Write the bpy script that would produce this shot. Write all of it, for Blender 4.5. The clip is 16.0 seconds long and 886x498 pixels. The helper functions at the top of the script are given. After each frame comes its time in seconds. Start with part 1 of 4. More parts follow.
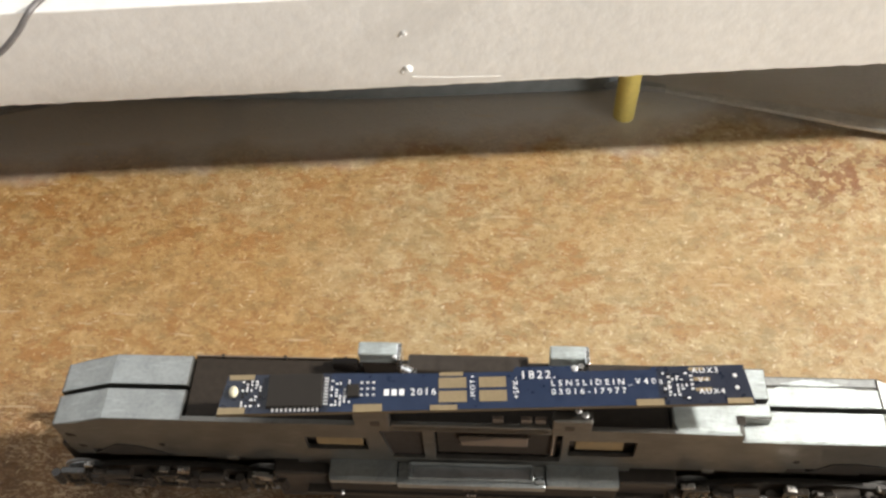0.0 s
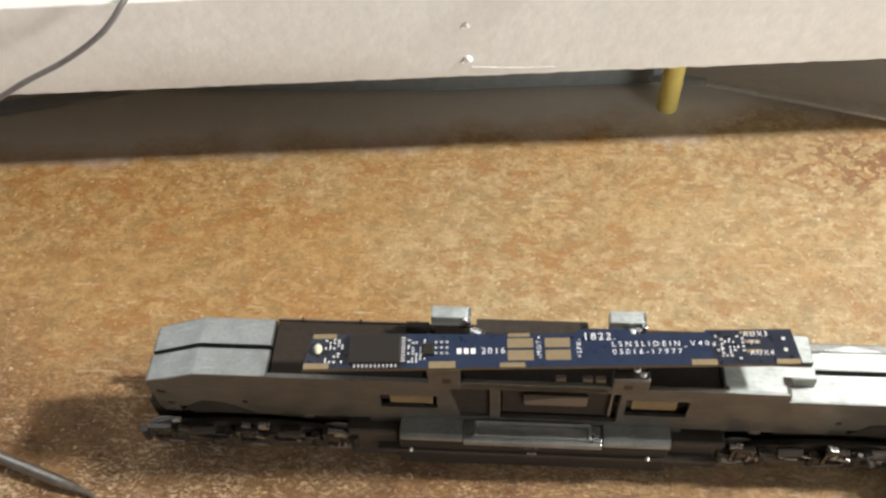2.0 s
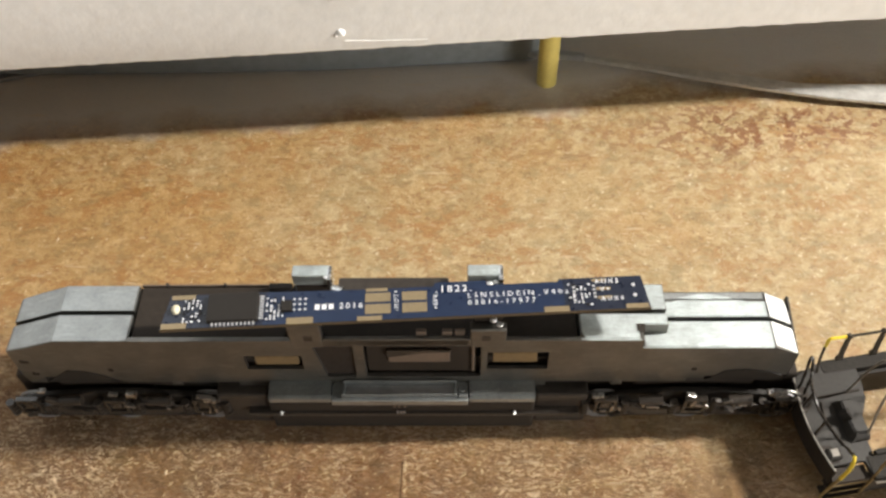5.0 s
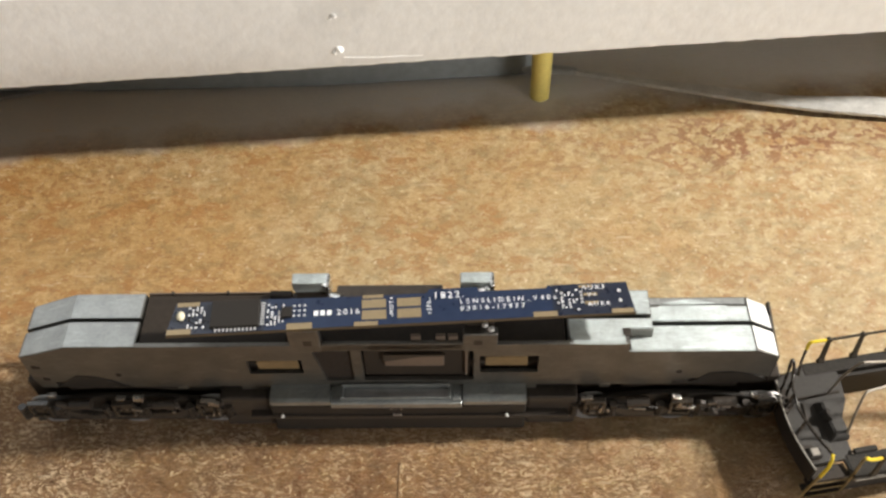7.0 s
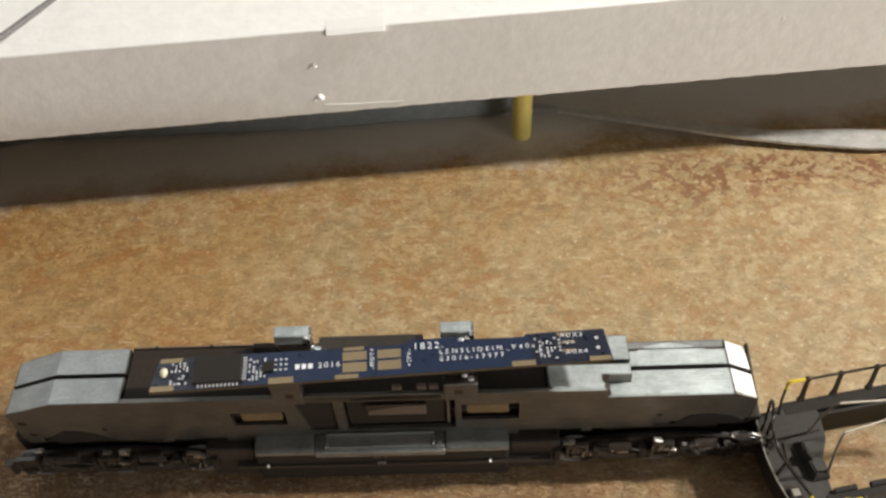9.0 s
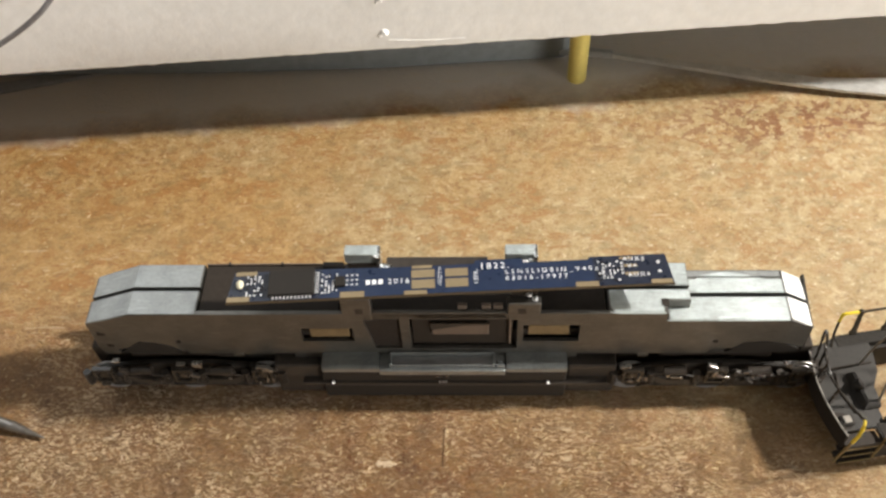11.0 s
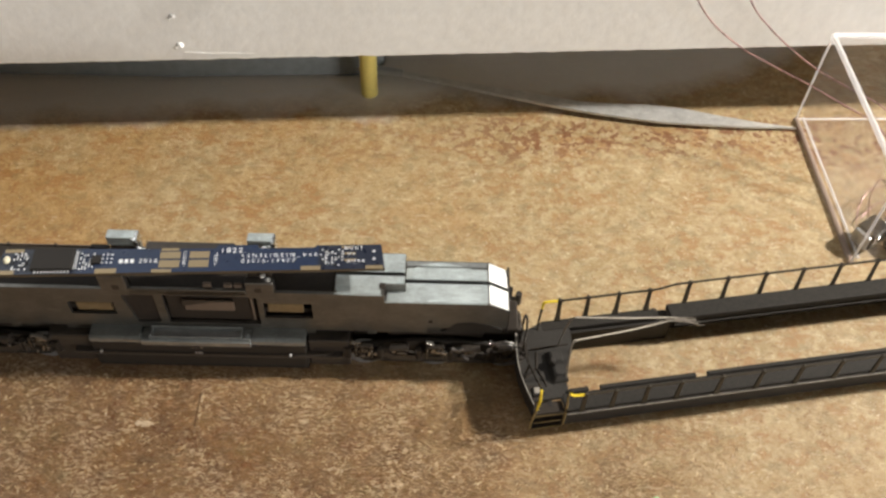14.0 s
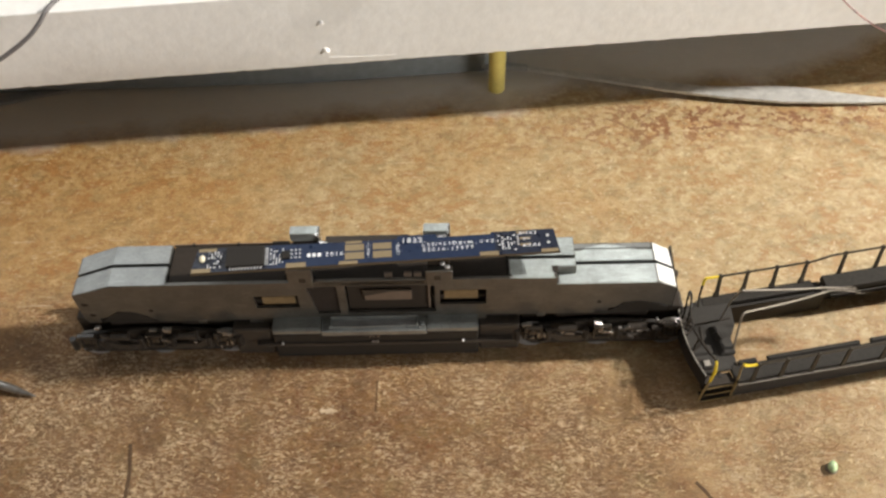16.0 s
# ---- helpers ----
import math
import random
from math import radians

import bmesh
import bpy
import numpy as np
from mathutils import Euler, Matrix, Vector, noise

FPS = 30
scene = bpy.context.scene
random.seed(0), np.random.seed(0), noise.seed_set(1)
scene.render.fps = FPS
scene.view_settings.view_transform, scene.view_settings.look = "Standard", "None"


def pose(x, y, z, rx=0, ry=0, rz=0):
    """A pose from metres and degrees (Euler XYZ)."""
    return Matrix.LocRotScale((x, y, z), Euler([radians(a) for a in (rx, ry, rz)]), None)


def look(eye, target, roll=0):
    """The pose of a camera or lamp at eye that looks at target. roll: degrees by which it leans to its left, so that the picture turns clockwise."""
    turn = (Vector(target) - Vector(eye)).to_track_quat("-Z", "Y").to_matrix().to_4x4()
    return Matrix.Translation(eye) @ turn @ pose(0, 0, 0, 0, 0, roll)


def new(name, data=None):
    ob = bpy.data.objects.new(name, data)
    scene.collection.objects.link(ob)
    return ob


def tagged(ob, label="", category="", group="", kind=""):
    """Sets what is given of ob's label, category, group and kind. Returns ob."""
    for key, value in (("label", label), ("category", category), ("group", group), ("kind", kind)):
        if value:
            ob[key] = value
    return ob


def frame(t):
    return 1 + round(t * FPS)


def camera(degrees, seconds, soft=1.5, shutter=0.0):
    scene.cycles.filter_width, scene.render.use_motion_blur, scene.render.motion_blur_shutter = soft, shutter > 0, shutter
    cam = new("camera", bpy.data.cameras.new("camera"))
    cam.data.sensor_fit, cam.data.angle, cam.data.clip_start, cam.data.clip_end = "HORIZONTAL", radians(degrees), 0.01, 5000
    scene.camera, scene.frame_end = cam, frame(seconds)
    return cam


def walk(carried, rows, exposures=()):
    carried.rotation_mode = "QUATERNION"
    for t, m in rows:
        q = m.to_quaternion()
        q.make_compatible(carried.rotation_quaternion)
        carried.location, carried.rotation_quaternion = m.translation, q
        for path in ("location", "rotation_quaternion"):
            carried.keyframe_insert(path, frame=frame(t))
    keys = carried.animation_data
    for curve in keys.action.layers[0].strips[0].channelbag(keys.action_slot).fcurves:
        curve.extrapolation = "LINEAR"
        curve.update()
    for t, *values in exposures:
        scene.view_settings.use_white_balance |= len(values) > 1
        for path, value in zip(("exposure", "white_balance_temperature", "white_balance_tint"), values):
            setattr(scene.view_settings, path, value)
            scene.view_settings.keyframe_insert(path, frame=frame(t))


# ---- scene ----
cam = camera(50.67, 16.0, soft=2.6)
PATH = [
    (0, (0.00341, -0.05558, 0.13418), (-0.00558, 0.03111, 0.01210), -3.40),
    (0.5, (0.00346, -0.05603, 0.13426), (-0.00635, 0.03161, 0.01292), -3.66),
    (1, (0.00238, -0.05781, 0.13375), (-0.00770, 0.03009, 0.01262), -3.39),
    (1.5, (0.00037, -0.05993, 0.13188), (-0.00979, 0.02737, 0.01032), -3.32),
    (2, (-0.00344, -0.06625, 0.13906), (-0.01465, 0.02175, 0.01810), -3.94),
    (2.5, (0.00283, -0.06703, 0.13712), (-0.00337, 0.01892, 0.01434), -1.73),
    (3, (-0.00050, -0.06888, 0.13577), (-0.00892, 0.01795, 0.01375), -2.52),
    (3.5, (-0.00007, -0.06709, 0.13561), (-0.00730, 0.02111, 0.01449), -2.02),
    (4, (0.00241, -0.06761, 0.13159), (-0.00401, 0.02165, 0.01120), -1.93),
    (4.5, (0.00679, -0.07074, 0.13828), (0.00304, 0.01791, 0.01734), -1.48),
    (4.7, (0.00896, -0.07198, 0.13507), (0.00565, 0.01779, 0.01495), -1.37),
    (7, (0.01150, -0.07735, 0.13937), (0.00750, 0.01461, 0.02093), -2.01),
    (7.5, (0.01324, -0.07368, 0.14247), (0.00859, 0.01845, 0.02419), -3.28),
    (8, (0.01295, -0.07645, 0.14487), (0.00930, 0.01688, 0.02750), -2.61),
    (8.2, (0.01409, -0.07392, 0.14389), (0.00994, 0.01968, 0.02674), -3.26),
    (10.3, (0.01539, -0.07743, 0.14550), (0.01099, 0.01634, 0.02851), -3.40),
    (10.5, (0.01507, -0.08015, 0.14842), (0.00848, 0.01277, 0.03085), -4.29),
    (11, (0.00829, -0.08332, 0.14269), (0.00050, 0.00731, 0.02342), -3.75),
    (11.5, (0.01359, -0.08944, 0.14819), (0.00588, 0.00199, 0.02953), -4.63),
    (12, (0.01703, -0.09131, 0.15027), (0.00874, 0.00221, 0.03329), -5.02),
    (12.5, (0.02839, -0.09014, 0.15634), (0.02287, 0.00478, 0.04033), -3.53),
    (13, (0.04106, -0.09388, 0.15061), (0.04545, -0.00182, 0.03226), 4.81),
    (13.5, (0.04409, -0.09343, 0.15548), (0.04819, -0.00123, 0.03724), 3.72),
    (14, (0.04328, -0.10001, 0.15882), (0.04527, -0.00749, 0.04077), 2.86),
    (14.5, (0.03378, -0.09407, 0.16283), (0.03368, -0.00131, 0.04495), -1.40),
    (15, (0.03095, -0.09414, 0.15896), (0.03051, -0.00100, 0.04138), -1.44),
    (15.5, (0.02551, -0.09471, 0.15845), (0.02304, -0.00168, 0.04081), -2.37),
    (16, (0.01767, -0.10750, 0.16168), (0.01456, -0.01430, 0.04419), -2.25),
]
EXPOSURES = [(0, 0.19), (0.5, -0.01), (1, -0.03), (1.5, 0.15), (2, 0.19), (3.5, 0.19), (4, 0.09), (4.5, 0.24), (7, 0.19), (7.5, 0.01), (8, -0.13), (10.5, -0.31), (11, 0.23), (11.5, 0.24), (12, 0.06), (12.5, -0.23), (13, -0.06), (14, -0.09), (14.5, -0.13), (15, -0.36), (15.5, -0.16), (16, 0.04)]
walk(cam, [(t, look(eye, target, roll)) for t, eye, target, roll in PATH], EXPOSURES)

mm = 0.001

# ---- light ----
world = bpy.data.worlds.new("world")
scene.world = world
world.use_nodes = True
world.node_tree.nodes["Background"].inputs[0].default_value = (1.0, 0.95, 0.88, 1)
world.node_tree.nodes["Background"].inputs[1].default_value = 0.11


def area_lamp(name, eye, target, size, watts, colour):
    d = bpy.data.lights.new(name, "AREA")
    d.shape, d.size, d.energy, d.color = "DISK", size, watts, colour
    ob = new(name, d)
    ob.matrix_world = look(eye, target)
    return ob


area_lamp("desk_lamp_light", (0.525, 0.085, 0.44), (0.05, 0.03, 0), 0.055, 7.6, (1.0, 0.94, 0.865))
# unseen fill lamps added: a cool one overhead, a warm low one in front
area_lamp("overhead_fill", (-1.05, 0.75, 1.25), (0, 0, 0), 1.5, 8.5, (0.96, 0.985, 1.0))
area_lamp("front_fill", (1.25, -1.1, 0.1), (0, 0, 0.02), 0.7, 22.5, (1.0, 0.965, 0.92))


# ---- materials ----
def material(name):
    m = bpy.data.materials.new(name)
    m.use_nodes = True
    nt = m.node_tree
    return m, nt, nt.nodes["Principled BSDF"]


def coords(nt, scale=(1, 1, 1), turn=0.0):
    """Object coordinates in millimetres."""
    tc = nt.nodes.new("ShaderNodeTexCoord")
    mp = nt.nodes.new("ShaderNodeMapping")
    mp.inputs["Scale"].default_value = tuple(1000 * s for s in scale)
    mp.inputs["Rotation"].default_value = (0, 0, radians(turn))
    nt.links.new(tc.outputs["Object"], mp.inputs["Vector"])
    return mp.outputs["Vector"]


def ramp(nt, fac, stops):
    r = nt.nodes.new("ShaderNodeValToRGB")
    e = r.color_ramp.elements
    while len(e) < len(stops):
        e.new(0.5)
    for el, (p, c) in zip(e, stops):
        el.position, el.color = p, (*c, 1)
    nt.links.new(fac, r.inputs[0])
    return r.outputs[0]


def noise_tex(nt, vec, scale, detail=3.0, rough=0.55):
    n = nt.nodes.new("ShaderNodeTexNoise")
    n.inputs["Scale"].default_value = scale
    n.inputs["Detail"].default_value = detail
    n.inputs["Roughness"].default_value = rough
    nt.links.new(vec, n.inputs["Vector"])
    return n.outputs["Fac"]


def voronoi(nt, vec, scale, feature="F1", out="Color"):
    n = nt.nodes.new("ShaderNodeTexVoronoi")
    n.feature = feature
    n.inputs["Scale"].default_value = scale
    nt.links.new(vec, n.inputs["Vector"])
    return n.outputs[out]


def mix(nt, fac, a, b, mode="MIX"):
    n = nt.nodes.new("ShaderNodeMix")
    n.data_type, n.blend_type = "RGBA", mode
    for v, k in ((fac, 0), (a, 6), (b, 7)):
        if isinstance(v, (int, float)):
            n.inputs[k].default_value = v
        elif isinstance(v, tuple):
            n.inputs[k].default_value = (*v, 1)
        else:
            nt.links.new(v, n.inputs[k])
    return n.outputs[2]


def math_node(nt, op, a, b):
    n = nt.nodes.new("ShaderNodeMath")
    n.operation = op
    for v, k in ((a, 0), (b, 1)):
        if isinstance(v, (int, float)):
            n.inputs[k].default_value = v
        else:
            nt.links.new(v, n.inputs[k])
    return n.outputs[0]


def bump(nt, bsdf, height, depth_mm, strength=1.0):
    b = nt.nodes.new("ShaderNodeBump")
    b.inputs["Strength"].default_value = strength
    b.inputs["Distance"].default_value = depth_mm * mm
    nt.links.new(height, b.inputs["Height"])
    nt.links.new(b.outputs[0], bsdf.inputs["Normal"])


def plain(name, colour, rough=0.5, metal=0.0, vary=0.15, scale=1.2, relief=0.02, spec=0.5):
    m, nt, b = material(name)
    v = coords(nt)
    n = noise_tex(nt, v, scale, 5)
    n2 = noise_tex(nt, v, scale * 0.17, 2)
    lo, hi = (tuple(min(1, c * f) for c in colour) for f in (1 - vary, 1 + vary))
    c1 = ramp(nt, n, [(0.3, lo), (0.7, hi)])
    c2 = mix(nt, math_node(nt, "MULTIPLY", n2, 0.35), c1, lo)
    nt.links.new(c2, b.inputs["Base Color"])
    nt.links.new(ramp(nt, n, [(0.3, (max(0.02, rough - 0.08),) * 3), (0.7, (min(1, rough + 0.08),) * 3)]), b.inputs["Roughness"])
    b.inputs["Metallic"].default_value = metal
    b.inputs["Specular IOR Level"].default_value = spec
    if relief:
        bump(nt, b, n, relief)
    return m


def chipboard():
    """Pressed wood chips, worn: soft tan and brown patches, specks, red flakes, scratches, a rough brown area."""
    m, nt, b = material("chipboard")
    v = coords(nt)
    warp = nt.nodes.new("ShaderNodeTexNoise")
    warp.inputs["Scale"].default_value = 0.5
    warp.inputs["Detail"].default_value = 3.0
    nt.links.new(v, warp.inputs["Vector"])
    moved = nt.nodes.new("ShaderNodeVectorMath")
    moved.operation = "MULTIPLY_ADD"
    moved.inputs[1].default_value = (2.2, 2.2, 2.2)
    nt.links.new(warp.outputs["Color"], moved.inputs[0])
    nt.links.new(v, moved.inputs[2])
    w = moved.outputs[0]

    def stretched(sx, sy, turn):
        mp = nt.nodes.new("ShaderNodeMapping")
        mp.inputs["Scale"].default_value = (sx, sy, 1.0)
        mp.inputs["Rotation"].default_value = (0, 0, radians(turn))
        nt.links.new(w, mp.inputs["Vector"])
        return mp.outputs[0]

    def grey(fac, lo, hi, top=1.0):
        return ramp(nt, fac, [(lo, (0, 0, 0)), (hi, (top,) * 3)])

    xyz = nt.nodes.new("ShaderNodeSeparateXYZ")
    nt.links.new(v, xyz.inputs[0])
    x, y = xyz.outputs[0], xyz.outputs[1]
    # chips some millimetres long, then finer ones
    chips = noise_tex(nt, stretched(0.95, 1.1, 8), 0.36, 6, 0.62)
    tone = ramp(nt, chips, [(0.32, (0.30, 0.19, 0.08)), (0.43, (0.395, 0.28, 0.13)), (0.53, (0.465, 0.35, 0.185)), (0.66, (0.54, 0.435, 0.26))])
    fine = noise_tex(nt, stretched(0.85, 1.15, -20), 1.15, 5, 0.66)
    tone = mix(nt, 0.33, tone, ramp(nt, fine, [(0.34, (0.26, 0.165, 0.07)), (0.45, (0.395, 0.285, 0.135)), (0.56, (0.485, 0.37, 0.195)), (0.66, (0.62, 0.52, 0.34))]))
    # single chips, each with its own tone
    sep = nt.nodes.new("ShaderNodeSeparateColor")
    nt.links.new(voronoi(nt, stretched(0.75, 1.1, 25), 1.0), sep.inputs[0])
    tone = mix(nt, 0.22, tone, ramp(nt, sep.outputs[0], [(0.0, (0.25, 0.15, 0.06)), (0.35, (0.40, 0.285, 0.135)), (0.75, (0.50, 0.39, 0.215)), (1.0, (0.62, 0.52, 0.33))]))
    # brown flakes in loose drifts
    drift = noise_tex(nt, v, 0.035, 4)
    flake = noise_tex(nt, stretched(0.9, 1.1, 15), 0.62, 5, 0.58)
    tone = mix(nt, math_node(nt, "MULTIPLY", grey(flake, 0.54, 0.60, 0.8), grey(drift, 0.38, 0.56)), tone, (0.30, 0.18, 0.075))
    # smudges of rust and olive, some millimetres wide, gathered in patches
    patch = grey(noise_tex(nt, coords(nt, (1, 1.2, 1), 70), 0.03, 4), 0.36, 0.54)
    smudge = grey(noise_tex(nt, stretched(0.8, 1.3, 5), 0.27, 6, 0.64), 0.505, 0.575, 0.78)
    tone = mix(nt, math_node(nt, "MULTIPLY", smudge, patch), tone, (0.345, 0.19, 0.07))
    smudge = grey(noise_tex(nt, coords(nt, (0.9, 1.3, 1), -30), 0.24, 6, 0.64), 0.535, 0.61, 0.65)
    tone = mix(nt, smudge, tone, (0.30, 0.235, 0.12))
    # small dark specks and pale ones
    tone = mix(nt, grey(noise_tex(nt, w, 1.2, 3, 0.5), 0.61, 0.67, 0.6), tone, (0.23, 0.14, 0.065))
    tone = mix(nt, grey(noise_tex(nt, stretched(1.0, 1.3, 40), 1.25, 3, 0.5), 0.64, 0.69, 0.7), tone, (0.70, 0.60, 0.42))
    # a strip of coarse red flakes across the bench
    away = math_node(nt, "ABSOLUTE", math_node(nt, "SUBTRACT", math_node(nt, "SUBTRACT", y, math_node(nt, "MULTIPLY", x, 0.05)), 55.5), 0.0)
    strip = math_node(nt, "SUBTRACT", math_node(nt, "ADD", 0.5, math_node(nt, "MULTIPLY", noise_tex(nt, v, 0.06, 2), 1.0)), math_node(nt, "MULTIPLY", away, 0.065))
    coarse = noise_tex(nt, stretched(0.95, 1.05, 12), 0.52, 5, 0.6)
    east = ramp(nt, math_node(nt, "ADD", math_node(nt, "MULTIPLY", x, 0.003), 0.5), [(0.40, (0.12,) * 3), (0.58, (0.3,) * 3), (0.71, (1, 1, 1))])
    red = math_node(nt, "MULTIPLY", math_node(nt, "MULTIPLY", grey(coarse, 0.515, 0.545), grey(strip, 0.3, 0.8, 0.95)), east)
    tone = mix(nt, red, tone, (0.215, 0.092, 0.036))
    # broad stains: orange to the west (partly painted light), dull olive, grey here and there
    broad = math_node(nt, "SUBTRACT", noise_tex(nt, v, 0.022, 4), math_node(nt, "MULTIPLY", x, 0.0019))
    tone = mix(nt, grey(broad, 0.42, 0.66, 0.85), tone, mix(nt, 1.0, tone, (0.96, 0.77, 0.53), "MULTIPLY"))
    worn = noise_tex(nt, coords(nt, (1, 1, 1), 40), 0.07, 5)
    tone = mix(nt, grey(worn, 0.52, 0.72, 0.5), tone, mix(nt, 1.0, tone, (0.76, 0.78, 0.74), "MULTIPLY"))
    tone = mix(nt, grey(noise_tex(nt, w, 2.3, 3, 0.55), 0.57, 0.66, 0.35), tone, (0.22, 0.14, 0.07))
    tone = mix(nt, 1.0, tone, (0.93, 0.925, 0.925), "MULTIPLY")
    # rough brown area in front, ragged border; lamp falloff is painted in too
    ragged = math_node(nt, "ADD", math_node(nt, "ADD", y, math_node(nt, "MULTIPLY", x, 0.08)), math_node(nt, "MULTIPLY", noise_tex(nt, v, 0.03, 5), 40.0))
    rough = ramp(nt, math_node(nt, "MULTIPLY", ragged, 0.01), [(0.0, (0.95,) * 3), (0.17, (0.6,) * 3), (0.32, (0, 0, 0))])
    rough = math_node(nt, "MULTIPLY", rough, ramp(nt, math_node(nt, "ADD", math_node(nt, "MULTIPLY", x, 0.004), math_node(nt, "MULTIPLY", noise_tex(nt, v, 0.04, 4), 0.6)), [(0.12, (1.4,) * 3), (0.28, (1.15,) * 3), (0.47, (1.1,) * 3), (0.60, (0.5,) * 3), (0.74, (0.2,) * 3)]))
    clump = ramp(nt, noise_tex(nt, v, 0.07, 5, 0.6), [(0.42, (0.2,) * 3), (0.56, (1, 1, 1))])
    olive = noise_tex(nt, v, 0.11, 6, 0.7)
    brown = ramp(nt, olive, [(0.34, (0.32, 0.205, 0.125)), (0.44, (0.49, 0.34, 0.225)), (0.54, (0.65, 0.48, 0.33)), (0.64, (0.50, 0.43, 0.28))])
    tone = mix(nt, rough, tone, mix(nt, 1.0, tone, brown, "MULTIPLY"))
    # torn pale fibres, also standing for glints on the crinkles, with dark gaps
    for turn, sx, sy, lo in ((40, 0.34, 1.4, 0.555), (78, 0.36, 1.4, 0.565), (-40, 0.36, 1.4, 0.585)):
        torn = noise_tex(nt, stretched(sx, sy, turn), 2.1, 4, 0.6)
        tone = mix(nt, math_node(nt, "MULTIPLY", grey(torn, lo - 0.02, lo + 0.06, 0.75), math_node(nt, "MULTIPLY", rough, clump)), tone, (0.63, 0.465, 0.285))
        tone = mix(nt, math_node(nt, "MULTIPLY", ramp(nt, torn, [(0.38, (0.5,) * 3), (0.46, (0, 0, 0))]), rough), tone, (0.23, 0.135, 0.06))
    # pale grey haze painted over the bench's shaded back, with a ragged border
    shade_haze = math_node(nt, "SUBTRACT", math_node(nt, "ADD", math_node(nt, "MULTIPLY", math_node(nt, "SUBTRACT", y, math_node(nt, "MULTIPLY", x, 0.11)), 0.045), math_node(nt, "MULTIPLY", noise_tex(nt, v, 0.05, 5), 0.9)), math_node(nt, "MULTIPLY", math_node(nt, "MAXIMUM", math_node(nt, "SUBTRACT", x, 105.0), 0.0), 0.02))
    tone = mix(nt, ramp(nt, math_node(nt, "SUBTRACT", shade_haze, 3.2), [(0.0, (0, 0, 0)), (0.4, (0.85,) * 3)]), tone, (0.64, 0.635, 0.62))
    # pale scratches
    for turn, sc in ((12, (0.10, 0.9, 1)), (-35, (0.25, 1.2, 1)), (65, (0.25, 1.2, 1))):
        s = noise_tex(nt, coords(nt, sc, turn), 1.0, 2, 0.5)
        tone = mix(nt, grey(s, 0.67, 0.73, 0.4), tone, (0.66, 0.54, 0.36))
    nt.links.new(tone, b.inputs["Base Color"])
    nt.links.new(ramp(nt, fine, [(0.3, (0.55,) * 3), (0.7, (0.32,) * 3)]), b.inputs["Roughness"])
    # relief: faint over the chips, crinkled and deep in the rough area
    crinkle = math_node(nt, "MULTIPLY", noise_tex(nt, stretched(0.7, 1.2, 40), 0.7, 6, 0.68), math_node(nt, "ADD", math_node(nt, "MULTIPLY", rough, 5.0), 0.6))
    bump(nt, b, math_node(nt, "ADD", math_node(nt, "MULTIPLY", fine, 0.8), crinkle), 0.30, 0.9)
    return m


def cast_metal(name, colour, rough, brushed=0.0):
    """Grey cast metal with blots and scuffs; brushed: cut across by crossing tool marks."""
    m, nt, b = material(name)
    v = coords(nt)
    grain = noise_tex(nt, v, 2.0, 6, 0.65)
    if brushed:
        one = noise_tex(nt, coords(nt, (0.35, 2.6, 1.0), 38), 1.8, 3, 0.6)
        two = noise_tex(nt, coords(nt, (0.35, 2.6, 1.0), -32), 1.5, 3, 0.6)
        grain = mix(nt, 0.35, mix(nt, 0.5, one, two), grain)
    blot = noise_tex(nt, v, 0.28, 4)
    scuff = ramp(nt, noise_tex(nt, coords(nt, (0.25, 1.4, 1.0), 10), 1.1, 4, 0.6), [(0.58, (0, 0, 0)), (0.66, (0.5,) * 3)])
    lo, hi = tuple(c * (0.60 if brushed else 0.72) for c in colour), tuple(min(1, c * (1.25 if brushed else 1.12)) for c in colour)
    c = mix(nt, 0.5, ramp(nt, grain, [(0.35, lo), (0.63, hi)]), ramp(nt, blot, [(0.35, lo), (0.65, hi)]))
    c = mix(nt, scuff, c, tuple(min(1, x * 1.3) for x in colour))
    nt.links.new(c, b.inputs["Base Color"])
    nt.links.new(ramp(nt, grain, [(0.3, (rough - 0.1,) * 3), (0.7, (rough + 0.12,) * 3)]), b.inputs["Roughness"])
    b.inputs["Metallic"].default_value = 0.72 if brushed else 0.88
    bump(nt, b, grain, 0.05 + 0.22 * brushed, 0.9)
    return m


def clear_sheet(name, tint, rough, gloss=0.07):
    """A clear sheet: light goes straight through, with a faint gloss."""
    m, nt, b = material(name)
    nt.nodes.remove(b)
    tr, gl, mx = (nt.nodes.new("ShaderNode" + k) for k in ("BsdfTransparent", "BsdfGlossy", "MixShader"))
    tr.inputs[0].default_value = (*tint, 1)
    gl.inputs["Roughness"].default_value = rough
    mx.inputs[0].default_value = gloss
    nt.links.new(tr.outputs[0], mx.inputs[1])
    nt.links.new(gl.outputs[0], mx.inputs[2])
    nt.links.new(mx.outputs[0], nt.nodes["Material Output"].inputs[0])
    return m


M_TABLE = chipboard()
M_BOARD = plain("white_paint", (0.87, 0.865, 0.84), 0.55, 0, 0.05, 0.35, 0.14)
M_NICK = plain("white_nick", (0.82, 0.82, 0.80), 0.45, 0, 0.03, 0.5, 0.02)
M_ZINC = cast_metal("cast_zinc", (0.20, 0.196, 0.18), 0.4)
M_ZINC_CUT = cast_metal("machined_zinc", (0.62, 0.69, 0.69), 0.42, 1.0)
# the cast zinc again, paler for faces that catch the light
M_LIT_ZINC = cast_metal("lit_zinc", (0.40, 0.42, 0.415), 0.45)
M_LAMPLIT_ZINC = cast_metal("lamplit_zinc", (0.70, 0.715, 0.70), 0.5)
